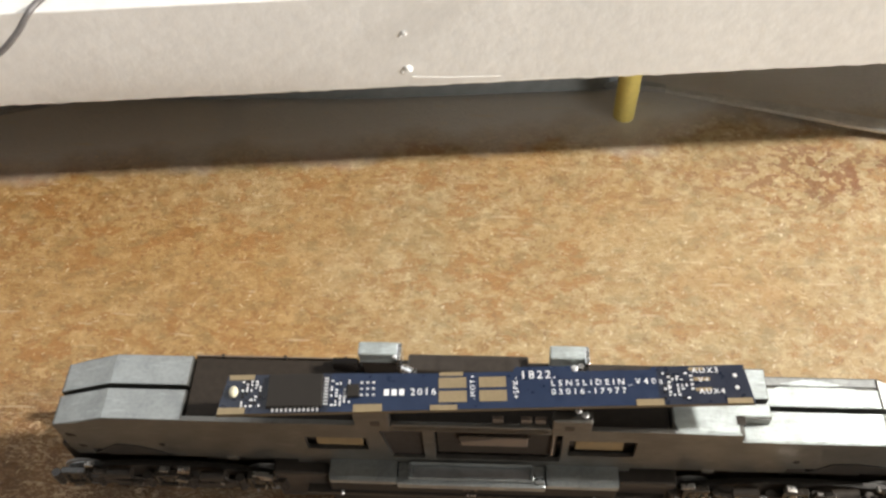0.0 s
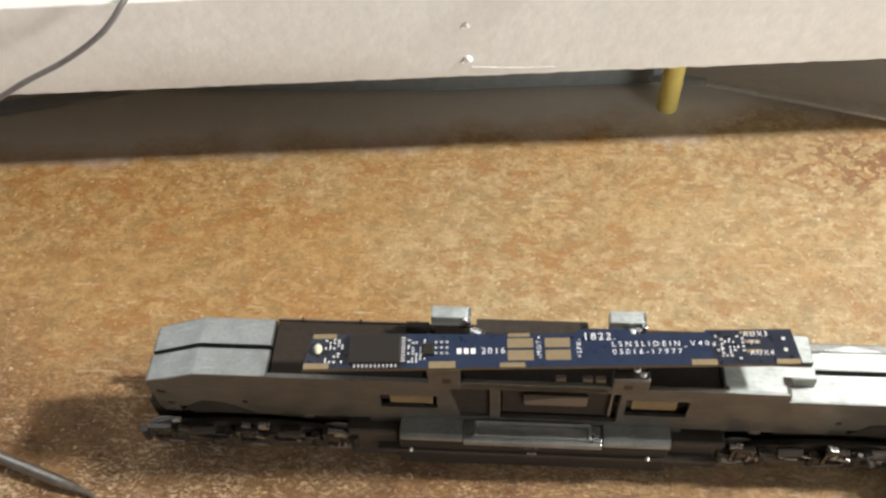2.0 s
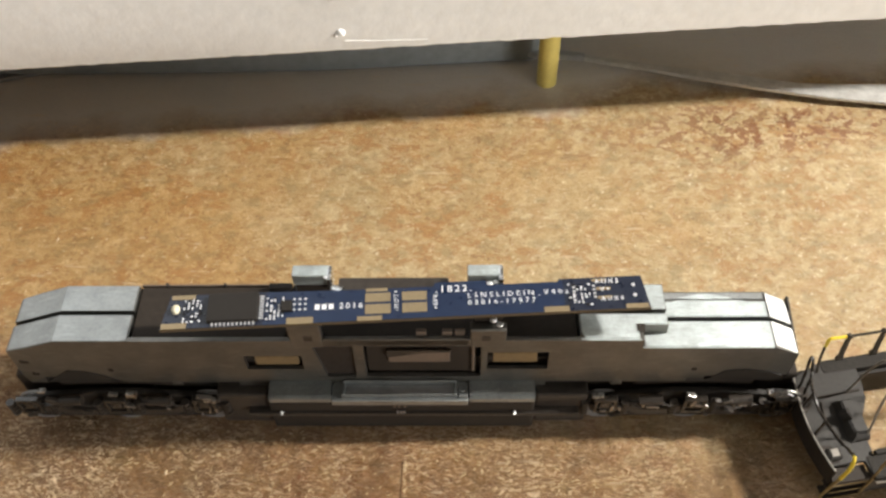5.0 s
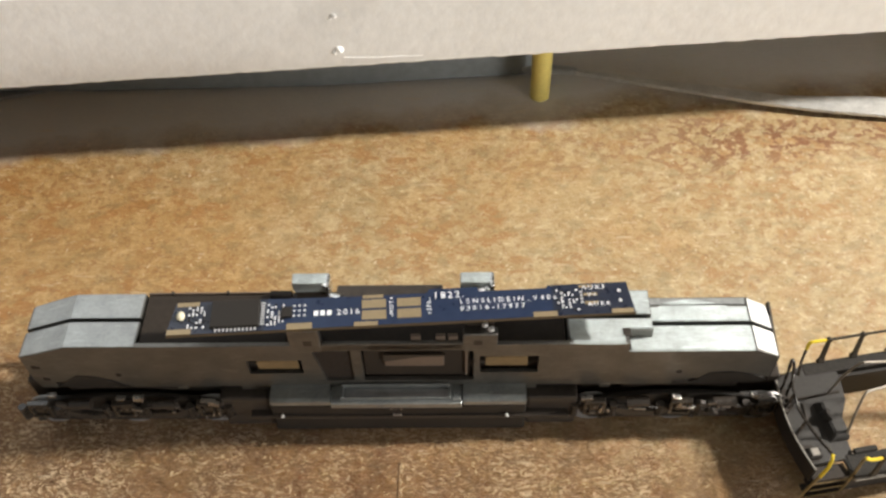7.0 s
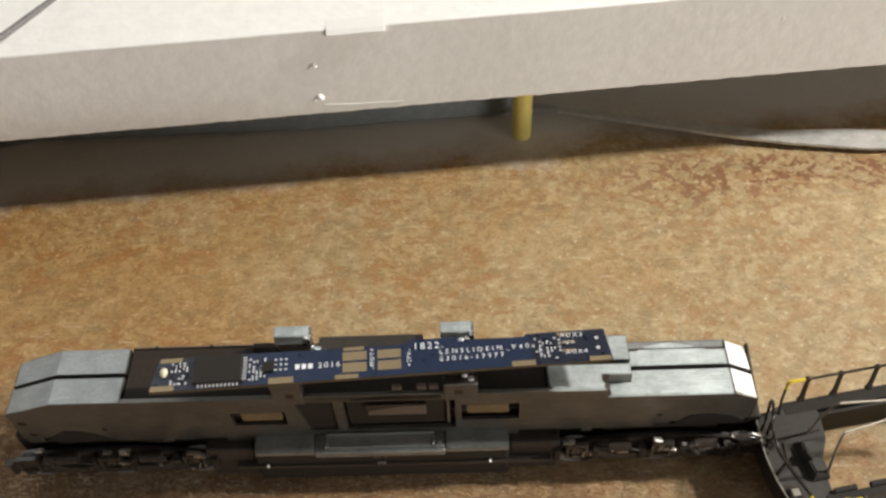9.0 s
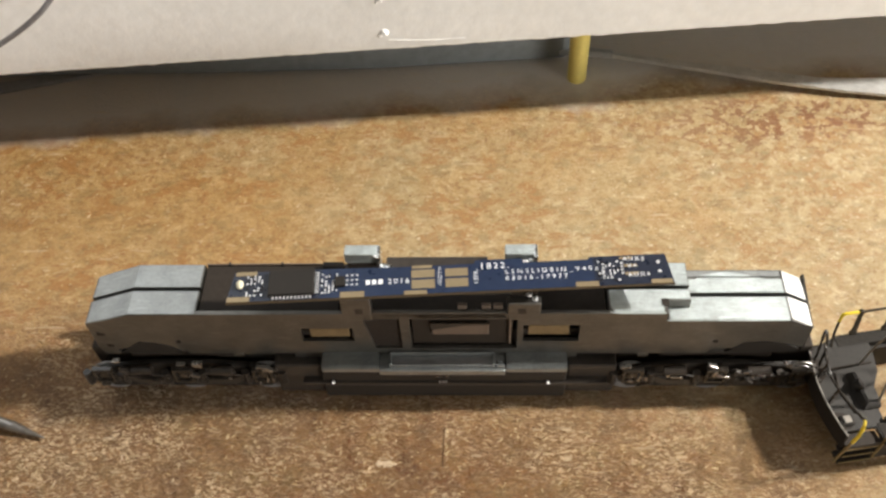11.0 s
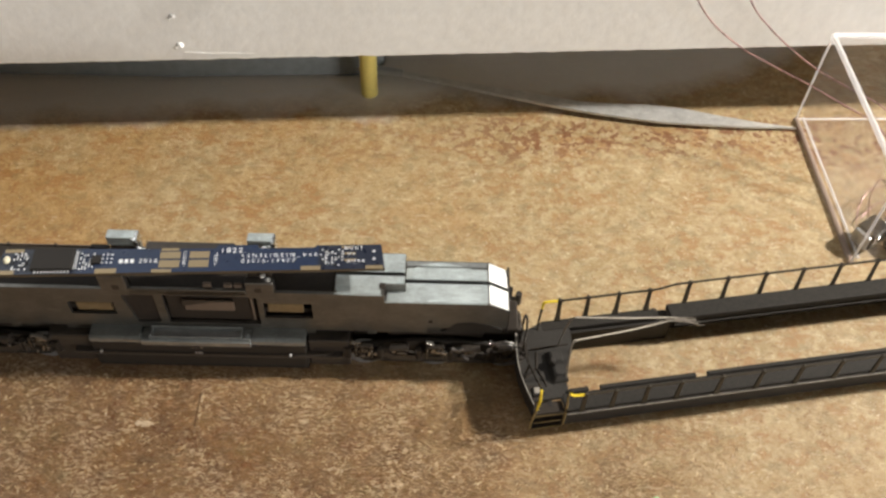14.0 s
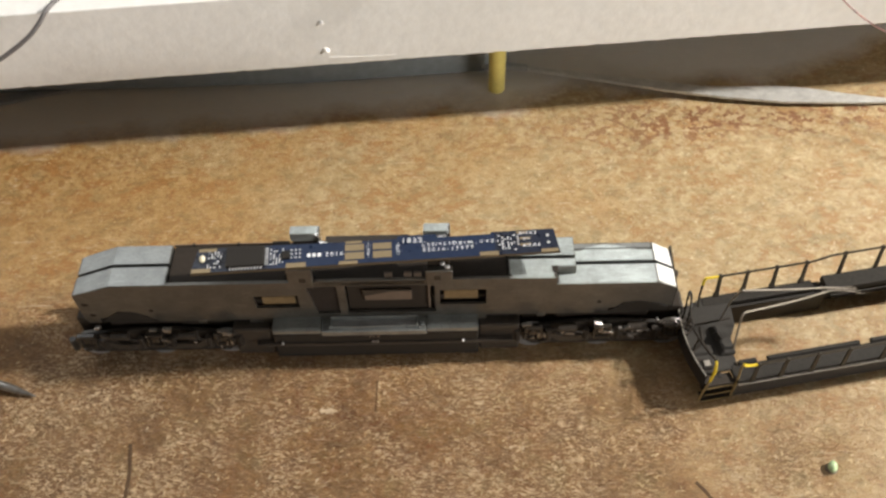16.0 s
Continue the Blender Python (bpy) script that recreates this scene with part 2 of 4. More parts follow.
M_BITS = plain("dark_steel", (0.46, 0.45, 0.43), 0.3, 1.0, 0.2, 2.0, 0.04)
M_SPLINTER = plain("pale_wood_fibre", (0.60, 0.455, 0.26), 0.35, 0, 0.25, 0.6, 0.02)
M_STEEL = plain("steel", (0.62, 0.64, 0.65), 0.25, 1.0, 0.08, 1.5, 0.01)
M_DULLSTEEL = plain("dull_steel", (0.45, 0.46, 0.47), 0.42, 0.85, 0.15, 0.8, 0.02)
M_TANK = cast_metal("tank_zinc", (0.38, 0.41, 0.415), 0.38)
M_ALU = cast_metal("worn_aluminium", (0.62, 0.62, 0.60), 0.5)
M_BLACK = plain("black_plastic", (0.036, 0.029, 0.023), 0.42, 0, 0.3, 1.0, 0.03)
M_BLACKGLOSS = plain("black_gear_plastic", (0.030, 0.025, 0.020), 0.22, 0, 0.3, 1.5, 0.03, 0.5)
M_GREYPLASTIC = plain("grey_black_plastic", (0.026, 0.023, 0.019), 0.65, 0, 0.35, 2.0, 0.10, 0.18)
M_PCB = plain("blue_solder_mask", (0.0145, 0.026, 0.060), 0.34, 0, 0.15, 0.8, 0.01)
M_PCBEDGE = plain("board_laminate", (0.09, 0.065, 0.035), 0.6, 0, 0.2, 3.0, 0.01)
M_GOLD = plain("gold_plating", (0.33, 0.26, 0.155), 0.45, 0.5, 0.1, 2.0, 0.01)
M_CHIP = plain("chip_epoxy", (0.024, 0.021, 0.018), 0.5, 0, 0.2, 6.0, 0.01, 0.25)
M_SILK = plain("white_silkscreen", (0.80, 0.82, 0.84), 0.6, 0, 0.03, 4.0, 0)
M_SOLDER = plain("solder", (0.85, 0.86, 0.87), 0.4, 0.6, 0.1, 3.0, 0.02)
M_LED = plain("led_lens", (0.66, 0.62, 0.46), 0.2, 0, 0.05, 3.0, 0)
M_BRASS = plain("brass_strip", (0.28, 0.215, 0.12), 0.45, 0.6, 0.2, 1.2, 0.02)
M_YELLOW = plain("yellow_paint", (0.70, 0.52, 0.02), 0.5, 0, 0.12, 2.0, 0.02)
M_OCHRE = plain("dull_ochre_paint", (0.20, 0.14, 0.05), 0.5, 0, 0.2, 1.5, 0.02)
M_PLATFORM = plain("black_plastic_platform", (0.027, 0.024, 0.020), 0.45, 0, 0.3, 1.5, 0.04)
M_PEG = plain("yellow_plastic", (0.64, 0.54, 0.16), 0.45, 0, 0.1, 0.8, 0.03)
M_TEAL = plain("blue_grey_plastic", (0.20, 0.222, 0.23), 0.7, 0, 0.15, 0.5, 0.03)
M_WIRE = plain("dark_wire", (0.20, 0.19, 0.19), 0.4, 0.3, 0.2, 1.0, 0)
M_BAREWIRE = plain("bare_wire", (0.21, 0.185, 0.15), 0.45, 0.4, 0.2, 1.0, 0)
M_REDWIRE = plain("enamelled_wire", (0.36, 0.21, 0.20), 0.3, 0.3, 0.6, 0.25, 0)
M_CRACK = plain("crack_dark", (0.085, 0.048, 0.022), 0.9, 0, 0.3, 2.0, 0)
M_PALE = plain("pale_spot", (0.50, 0.38, 0.25), 0.6, 0, 0.1, 2.0, 0.02)
M_RUBBERGREEN = plain("green_glass", (0.46, 0.60, 0.34), 0.25, 0, 0.2, 2.0, 0.02)
M_REDPLASTIC = plain("red_plastic", (0.40, 0.09, 0.06), 0.4, 0, 0.2, 1.0, 0.02)
M_ACRYLIC = clear_sheet("clear_acrylic", (0.985, 0.98, 0.98), 0.35, 0.08)
M_EDGE, _nt, _b = material("acrylic_edge")
_b.inputs["Base Color"].default_value, _b.inputs["Roughness"].default_value, _b.inputs["Alpha"].default_value = (0.9, 0.88, 0.87, 1), 0.25, 0.5
# foot edge tinted brown for the shadow line beside the pane
M_EDGEFOOT, _nt, _b = material("acrylic_foot_edge")
_b.inputs["Base Color"].default_value, _b.inputs["Roughness"].default_value, _b.inputs["Alpha"].default_value = (0.40, 0.31, 0.26, 1), 0.3, 0.7
M_WORNSTEEL = plain("worn_steel", (0.30, 0.285, 0.265), 0.36, 0.9, 0.25, 0.8, 0.03)
M_DARKRED = plain("dark_red_plastic", (0.13, 0.06, 0.05), 0.4, 0, 0.3, 0.8, 0.03)
M_SILL = plain("pale_grey_edge", (0.24, 0.22, 0.19), 0.5, 0, 0.3, 1.0, 0.03)
M_RAIL = plain("brown_black_rail", (0.032, 0.024, 0.014), 0.55, 0, 0.3, 1.0, 0.02, 0.3)
M_PCBSHADE = plain("shaded_solder_mask", (0.017, 0.022, 0.038), 0.32, 0, 0.15, 0.8, 0.01)
M_TRAY = plain("matt_brown_black_plastic", (0.033, 0.026, 0.020), 0.6, 0, 0.25, 1.0, 0.03, 0.2)
M_MOTOR = plain("motor_steel", (0.20, 0.155, 0.12), 0.45, 0.4, 0.15, 1.2, 0.02)
M_DIMBRASS = plain("dim_plate", (0.024, 0.018, 0.014), 0.65, 0.2, 0.15, 1.2, 0.02)
M_WALL = plain("room_wall", (0.55, 0.53, 0.50), 0.8, 0, 0.06, 0.01, 0)
M_FLOOR = plain("room_floor", (0.22, 0.19, 0.16), 0.7, 0, 0.2, 0.02, 0)


# ---- mesh helpers, all in millimetres ----
def box(bm, x0, x1, y0, y1, z0, z1, bev=0.0):
    r = bmesh.ops.create_cube(bm, size=1)
    for v in r["verts"]:
        v.co = Vector((x0 + (v.co.x + 0.5) * (x1 - x0), y0 + (v.co.y + 0.5) * (y1 - y0), z0 + (v.co.z + 0.5) * (z1 - z0)))
    if bev:
        es = list({e for v in r["verts"] for e in v.link_edges})
        bmesh.ops.bevel(bm, geom=es, offset=bev, segments=2, affect="EDGES", profile=0.5)
    return bm


def B(*a, **k):
    return box(bmesh.new(), *a, **k)


def cyl(bm, p0, p1, r0, r1=None, seg=20):
    p0, p1 = Vector(p0), Vector(p1)
    r1 = r0 if r1 is None else r1
    d = p1 - p0
    r = bmesh.ops.create_cone(bm, cap_ends=True, segments=seg, radius1=max(r0, 1e-4), radius2=max(r1, 1e-4), depth=d.length)
    m = Matrix.Translation((p0 + p1) / 2) @ d.to_track_quat("Z", "Y").to_matrix().to_4x4()
    bmesh.ops.transform(bm, matrix=m, verts=r["verts"])
    return bm


def C(*a, **k):
    return cyl(bmesh.new(), *a, **k)


def prism(poly, z0, z1, bev=0.0):
    bm = bmesh.new()
    lo = [bm.verts.new((x, y, z0)) for x, y in poly]
    hi = [bm.verts.new((x, y, z1)) for x, y in poly]
    n = len(poly)
    bm.faces.new(lo[::-1])
    bm.faces.new(hi)
    for i in range(n):
        bm.faces.new((lo[i], lo[(i + 1) % n], hi[(i + 1) % n], hi[i]))
    bmesh.ops.recalc_face_normals(bm, faces=bm.faces)
    if bev:
        bmesh.ops.bevel(bm, geom=[e for e in bm.edges if e.calc_face_angle(0) > 0.5], offset=bev, segments=2, affect="EDGES")
    return bm


def sweep(pts, r, seg=8, bm=None, taper=None):
    """A round wire through the points, smoothed."""
    bm = bm or bmesh.new()
    pts = [Vector(p) for p in pts]
    rings = []
    for i, p in enumerate(pts):
        d = (pts[min(i + 1, len(pts) - 1)] - pts[max(i - 1, 0)]).normalized()
        a = d.cross(Vector((0.13, 0.31, 0.94))).normalized()
        c = d.cross(a)
        rr = r if taper is None else r * taper[i]
        rings.append([bm.verts.new(p + rr * (math.cos(t) * a + math.sin(t) * c)) for t in [2 * math.pi * k / seg for k in range(seg)]])
    for q, s in zip(rings, rings[1:]):
        for k in range(seg):
            bm.faces.new((q[k], q[(k + 1) % seg], s[(k + 1) % seg], s[k]))
    bm.faces.new(rings[0][::-1])
    bm.faces.new(rings[-1])
    bmesh.ops.recalc_face_normals(bm, faces=bm.faces)
    return bm


def smooth_path(pts, n=8):
    """Catmull-Rom through the points."""
    p = [Vector(q) for q in pts]
    p = [2 * p[0] - p[1]] + p + [2 * p[-1] - p[-2]]
    out = []
    for i in range(1, len(p) - 2):
        for k in range(n):
            t = k / n
            a, b, c, d = p[i - 1 : i + 3]
            out.append(0.5 * (2 * b + (c - a) * t + (2 * a - 5 * b + 4 * c - d) * t**2 + (3 * b - a - 3 * c + d) * t**3))
    return out + [p[-2]]


def voxels(xs, ys, zs, filled, warp=None, bev=0.12):
    """A solid of blocks on an uneven grid, with only its outer skin, bent by warp and bevelled."""
    bm, vs = bmesh.new(), {}

    def vert(i, j, k):
        if (i, j, k) not in vs:
            p = (xs[i], ys[j], zs[k])
            vs[i, j, k] = bm.verts.new(warp(*p) if warp else p)
        return vs[i, j, k]

    nx, ny, nz = len(xs) - 1, len(ys) - 1, len(zs) - 1
    full = {(i, j, k) for i in range(nx) for j in range(ny) for k in range(nz)
            if filled((xs[i] + xs[i + 1]) / 2, (ys[j] + ys[j + 1]) / 2, (zs[k] + zs[k + 1]) / 2)}
    quads = {(1, 0, 0): ((1, 0, 0), (1, 1, 0), (1, 1, 1), (1, 0, 1)), (-1, 0, 0): ((0, 0, 0), (0, 0, 1), (0, 1, 1), (0, 1, 0)),
             (0, 1, 0): ((0, 1, 0), (0, 1, 1), (1, 1, 1), (1, 1, 0)), (0, -1, 0): ((0, 0, 0), (1, 0, 0), (1, 0, 1), (0, 0, 1)),
             (0, 0, 1): ((0, 0, 1), (1, 0, 1), (1, 1, 1), (0, 1, 1)), (0, 0, -1): ((0, 0, 0), (0, 1, 0), (1, 1, 0), (1, 0, 0))}
    for i, j, k in full:
        for (a, b, c), q in quads.items():
            if (i + a, j + b, k + c) not in full:
                bm.faces.new([vert(i + u, j + v, k + w) for u, v, w in q])
    bmesh.ops.recalc_face_normals(bm, faces=bm.faces)
    bmesh.ops.dissolve_limit(bm, angle_limit=0.02, verts=bm.verts, edges=bm.edges)
    if bev:
        bmesh.ops.bevel(bm, geom=[e for e in bm.edges if len(e.link_faces) == 2 and e.calc_face_angle(0) > 0.15], offset=bev, segments=2, affect="EDGES", clamp_overlap=True)
    return bm


def part(name, bm, mat, parent=None, label="", smooth=False, m=None):
    if m is not None:
        bmesh.ops.transform(bm, matrix=m, verts=bm.verts)
    bmesh.ops.scale(bm, vec=(mm, mm, mm), verts=bm.verts)
    me = bpy.data.meshes.new(name)
    bm.to_mesh(me)
    bm.free()
    me.materials.append(mat)
    if smooth:
        me.polygons.foreach_set("use_smooth", [True] * len(me.polygons))
        me.set_sharp_from_angle(angle=radians(35))
    ob = new(name, me)
    ob.parent = parent
    if label:
        tagged(ob, label)
    return ob


def thing(name, label, category, x=0, y=0, z=0, rz=0, group="", kind=""):
    e = new(name)
    e.empty_display_size = 0.005
    e.matrix_basis = pose(x * mm, y * mm, z * mm, 0, 0, rz)
    return tagged(e, label, category, group, kind)


def lettering(name, text, size, x, y, z, parent, rz=0, mat=None, gap=1.3):
    cu = bpy.data.curves.new(name, "FONT")
    cu.body, cu.size, cu.resolution_u, cu.extrude, cu.space_character = text, 1.0, 2, 0.0, gap
    tmp = bpy.data.objects.new(name, cu)
    me = bpy.data.meshes.new_from_object(tmp)
    bpy.data.objects.remove(tmp)
    me.transform(pose(x * mm, y * mm, z * mm, 0, 0, rz) @ Matrix.Diagonal((size * mm, size * mm, 1, 1)))
    me.materials.clear()
    me.materials.append(mat or M_SILK)
    ob = new(name, me)
    ob.parent = parent
    return ob


# ---- the place ----
rng = random.Random(4)
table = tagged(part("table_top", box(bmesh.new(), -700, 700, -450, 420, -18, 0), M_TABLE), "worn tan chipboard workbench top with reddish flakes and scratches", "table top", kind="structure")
floor = tagged(part("floor", B(-2000, 2000, -2000, 1500, -770, -750), M_FLOOR), "dull brown floor of the room", "floor", kind="structure")
for nm, bb in (("wall_north", (-2000, 2000, 1500, 1600, -750, 1700)), ("wall_south", (-2000, 2000, -2100, -2000, -750, 1700)),
               ("wall_east", (2000, 2100, -2000, 1600, -750, 1700)), ("wall_west", (-2100, -2000, -2000, 1600, -750, 1700))):
    tagged(part(nm, B(*bb), M_WALL), "plain light grey painted wall", "wall", kind="structure")
tagged(part("ceiling", B(-2000, 2000, -2000, 1600, 1700, 1750), M_WALL), "plain light grey ceiling", "ceiling", kind="structure")

# ---- the raised white board ----
shelf = thing("shelf_board", "white painted thick board raised above the workbench on yellow pegs", "shelf board", 0, 60.4, 0, 5.0)
bm = B(-260, 330, 0, 240, 20.0, 39.9, 0.3)
bmesh.ops.subdivide_edges(bm, edges=[e for e in bm.edges if abs(e.verts[0].co.x - e.verts[1].co.x) > 300], cuts=700)
for v in bm.verts:
    if v.co.y < 1:
        x, z = v.co.x, v.co.z
        v.co.y += 0.15 * noise.noise(Vector((x * 0.05, 2, 3)))
        if z < 21:
            v.co.z += 0.2 * noise.noise(Vector((x * 0.35, 1, 7))) + 0.22 * abs(noise.noise(Vector((x * 0.9, 5, 2))))
part("panel", bm, M_BOARD, shelf)
# lit nick in the board's edge, added as a sloping white strip
bm = prism([(0.1, 38.4), (-0.8, 38.9), (-0.95, 39.2), (-0.2, 39.98), (2.5, 40.0), (2.5, 39.8)], -9.6, 0.9, 0.1)
bmesh.ops.transform(bm, matrix=Matrix(((0, 0, 1, 0), (1, 0, 0, 0), (0, 1, 0, 0), (0, 0, 0, 1))), verts=bm.verts)
part("edge_nick", bm, M_NICK, shelf, "sloping white strip standing for a lit nick in the board's edge")


def screw(x, z, r):
    bm = bmesh.new()
    cyl(bm, (x, 0.1, z), (x, -0.4, z), r * 1.3, r * 0.8, 14)
    cyl(bm, (x + 0.2, -0.35, z + 0.1), (x + 0.2, -0.7, z + 0.2), r * 0.6, r * 0.4, 10)
    cyl(bm, (x - 1.0 * r, 0.1, z - 0.5 * r), (x - 1.3 * r, -0.5, z - 0.7 * r), r * 0.6, r * 0.35, 8)
    return part("screw", bm, M_BOARD, shelf, "small screw head clogged with white paint", True)


screw(-12.7, 24.2, 0.75)
screw(-12.9, 32.0, 0.55)
bm = bmesh.new()
sweep([(-12.0, -0.05, 22.4), (-6, -0.04, 21.9), (3.0, -0.0, 21.6)], 0.07, 6, bm)
part("scratch", bm, M_BOARD, shelf, "raised pale paint drip line")
for x, z, w, h in ((29.8, 36.2, 0.7, 1.4), (31.0, 34.6, 0.5, 0.4), (74.0, 33.5, 0.5, 1.0)):
    bm = bmesh.new()
    bmesh.ops.create_icosphere(bm, subdivisions=2, radius=1.0)
    for q in bm.verts:
        n = 1 + 0.5 * noise.noise(q.co * 1.7 + Vector((x, 0, z)))
        q.co = Vector((x + w * n * q.co.x, 0.06 + 0.10 * q.co.y, z + h * n * q.co.z))
    part("paint_lump", bm, M_BOARD, shelf, "lump in the thick white paint", True)

peg = thing("support_peg", "short yellow plastic peg holding up the white board", "peg", 26.9, 72.8, 0)
part("body", C((0, 0, 0), (0, 0, 20.0), 2.1, 2.1, 28), M_PEG, peg, "", True)
# blue-grey block, made longer to stand in for the haze in the shade
block = thing("grey_block", "dull blue-grey block, stretched to stand for grey haze under the raised board", "plastic case", -20, 80, 0, 0)
outline = [(-125, -7), (-40, -6.0), (0, -5.0), (44, -1.6), (50, 0.6), (51, 30), (-125, 30)]
part("body", prism(outline, 0, 11.8, 1.2), M_TEAL, block)
part("lid", prism([(x, y + 0.4) for x, y in outline], 11.9, 16, 1.0), M_TEAL, block, "close-fitting lid")


# ---- flat steel blade on the bench ----
blade = thing("spatula", "dull grey flat metal spatula tapering to a point, under the board", "spatula", 131.2, 66.4, 0, 0)
lower = [(133, 67.6), (120, 66.6), (100, 66.2), (85, 67.6), (72, 70), (52, 74.6), (33, 79.2)]
upper = [(33, 80.4), (52, 76.6), (66, 74.6), (80, 71.8), (88, 71.7), (98, 72.2), (106, 71.6), (115, 69.9), (124, 68.6), (133, 67.9)]
bm = prism([(x - 133, y - 67.9) for x, y in lower + upper], 0.2, 1.0, 0.15)
for v in bm.verts:
    v.co.z += -0.019 * v.co.x
    v.co.y -= 1.5 * max(0.0, 1 + v.co.x / 45)
part("leaf", bm, M_ALU, blade)
part("shank", prism([(-108, 11.6), (-96, 10.4), (-96, 12.0), (-108, 14.4)], 1.7, 3.1, 0.3), M_DULLSTEEL, blade, "dull narrow shank")
blade2 = thing("steel_strip", "narrow dull metal strip lying in the shade under the board", "metal strip", -86, 74, 0, 14)
part("strip", prism([(-30, -2), (14, -0.8), (22, 0.4), (14, 1.2), (-30, 2)], 0.1, 0.9, 0.2), M_DULLSTEEL, blade2)

# ---- locomotive chassis ----
loco = thing("locomotive_chassis", "bare cast-metal model locomotive chassis with black trucks on the bench", "model locomotive", 0.3, 0.4, 0, 0.6)
loco.scale = (1.018, 1, 1)


def frame_warp(x, y, z):
    """Sloping roof at both ends, raked end faces."""
    if z > 17:
        if x < -48:
            z -= 3.0 * min(1, (-48 - x) / 7.6)
        if x > 53:
            z -= 2.2 * min(1, (x - 53) / 3.6)
    if x < -55 and z < 12:
        x += 2.2 * (12 - z) / 4
    if x < -55:
        y *= 0.94
    if x > 56:
        y *= 0.94
    return x, y, z


XS = [-55.7, -52.5, -48, -44, -37.5, -30, -24, -22.0, -21.0, -13.8, -12.9, -11.9, -6.3, -4.8, -3.6, 9.6, 11.8, 12.7, 13.6, 15.0, 20.8, 21.4, 25.5, 34.3, 37.9, 42, 47, 53, 56.6]
ZS = [8.0, 10.6, 12.2, 14.4, 15.2, 18.2, 19.1, 20.2, 20.9, 22.3, 23.4]


def front_half(x, y, z):
    outer = y < -4.1
    top = 22.3 if x < 34.3 or (x < 37.9 and y > -2.4) else 20.2
    if z > top:
        return False
    if -37.5 < x < 25.5 and not outer:
        return z < 10.6
    low = 10.6
    if -52.5 < x < -42 and z < 12.2:
        return not outer and x > -44
    if 42 < x and z < 12.2:
        return not outer and x < 47
    if z < low:
        return outer and -24 < x < 21.4
    if outer:
        if -11.9 < x < -6.3 and 12.2 < z < 20.9:
            return False
        if -4.8 < x < 11.8 and 12.2 < z < 20.9:
            return False
        if -22.0 < x < -13.8 and 14.4 < z < 18.2:
            return False
        if 12.7 < x < 21.4 and 14.4 < z < 19.1:
            return False
    return True


def back_half(x, y, z):
    outer = y > 3.6
    top = 20.9 if -37.5 < x < 25.5 else 22.3 if x < 37.9 else 20.2
    if z > top:
        return False
    if -37.5 < x < 25.5 and not outer:
        return z < 10.6
    return z > (12.2 if x < -37.5 or x > 34.3 else 10.6)


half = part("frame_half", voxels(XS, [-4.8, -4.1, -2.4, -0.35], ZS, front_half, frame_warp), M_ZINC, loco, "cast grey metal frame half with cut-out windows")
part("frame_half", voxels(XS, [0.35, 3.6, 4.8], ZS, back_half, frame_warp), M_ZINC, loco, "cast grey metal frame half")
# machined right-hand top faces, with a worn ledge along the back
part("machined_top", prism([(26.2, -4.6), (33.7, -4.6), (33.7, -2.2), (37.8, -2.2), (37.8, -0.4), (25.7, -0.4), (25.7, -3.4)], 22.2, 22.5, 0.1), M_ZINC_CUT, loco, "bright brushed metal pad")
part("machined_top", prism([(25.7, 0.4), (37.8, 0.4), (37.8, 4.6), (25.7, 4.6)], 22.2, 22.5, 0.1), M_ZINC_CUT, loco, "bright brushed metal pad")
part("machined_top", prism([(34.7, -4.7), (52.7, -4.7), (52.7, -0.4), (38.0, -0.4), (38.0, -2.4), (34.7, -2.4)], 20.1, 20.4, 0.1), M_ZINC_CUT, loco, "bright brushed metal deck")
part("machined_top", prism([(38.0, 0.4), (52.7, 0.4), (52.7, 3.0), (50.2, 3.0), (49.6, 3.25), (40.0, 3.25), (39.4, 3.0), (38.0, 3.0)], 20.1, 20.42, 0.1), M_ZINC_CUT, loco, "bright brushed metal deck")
part("back_ledge", prism([(38.0, 3.4), (52.7, 3.4), (52.7, 4.7), (38.0, 4.7)], 20.05, 20.28, 0.08), M_LIT_ZINC, loco, "duller cast ledge along the deck")
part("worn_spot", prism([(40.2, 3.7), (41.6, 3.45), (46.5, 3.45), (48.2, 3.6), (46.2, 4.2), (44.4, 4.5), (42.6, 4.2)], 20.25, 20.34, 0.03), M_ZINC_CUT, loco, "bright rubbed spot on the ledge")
# nose slopes, their lamp light put into a near-white skin
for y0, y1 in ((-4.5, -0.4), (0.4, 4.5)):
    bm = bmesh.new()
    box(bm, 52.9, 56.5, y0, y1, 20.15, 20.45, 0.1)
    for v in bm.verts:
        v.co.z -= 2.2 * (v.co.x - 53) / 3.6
    part("nose_slope", bm, M_LAMPLIT_ZINC, loco, "sloping nose face, coloured near white for the lamp on it")
# black piece in place of a shaded slot
part("slot", B(33.4, 34.5, -3.4, -2.2, 20.3, 22.56), M_BLACK, loco, "narrow dark slot")
part("rubbed_edge", sweep([(25.6, -4.55, 22.3), (27.0, -4.72, 22.36), (30.0, -4.76, 22.36), (33.9, -4.76, 22.34)], 0.14, 6), M_ZINC_CUT, loco, "bright rubbed edge of the pad", True)
part("rubbed_edge", sweep([(34.4, -4.76, 20.28), (44.0, -4.78, 20.26), (52.6, -4.76, 20.26)], 0.11, 6), M_ZINC_CUT, loco, "bright rubbed edge of the deck", True)
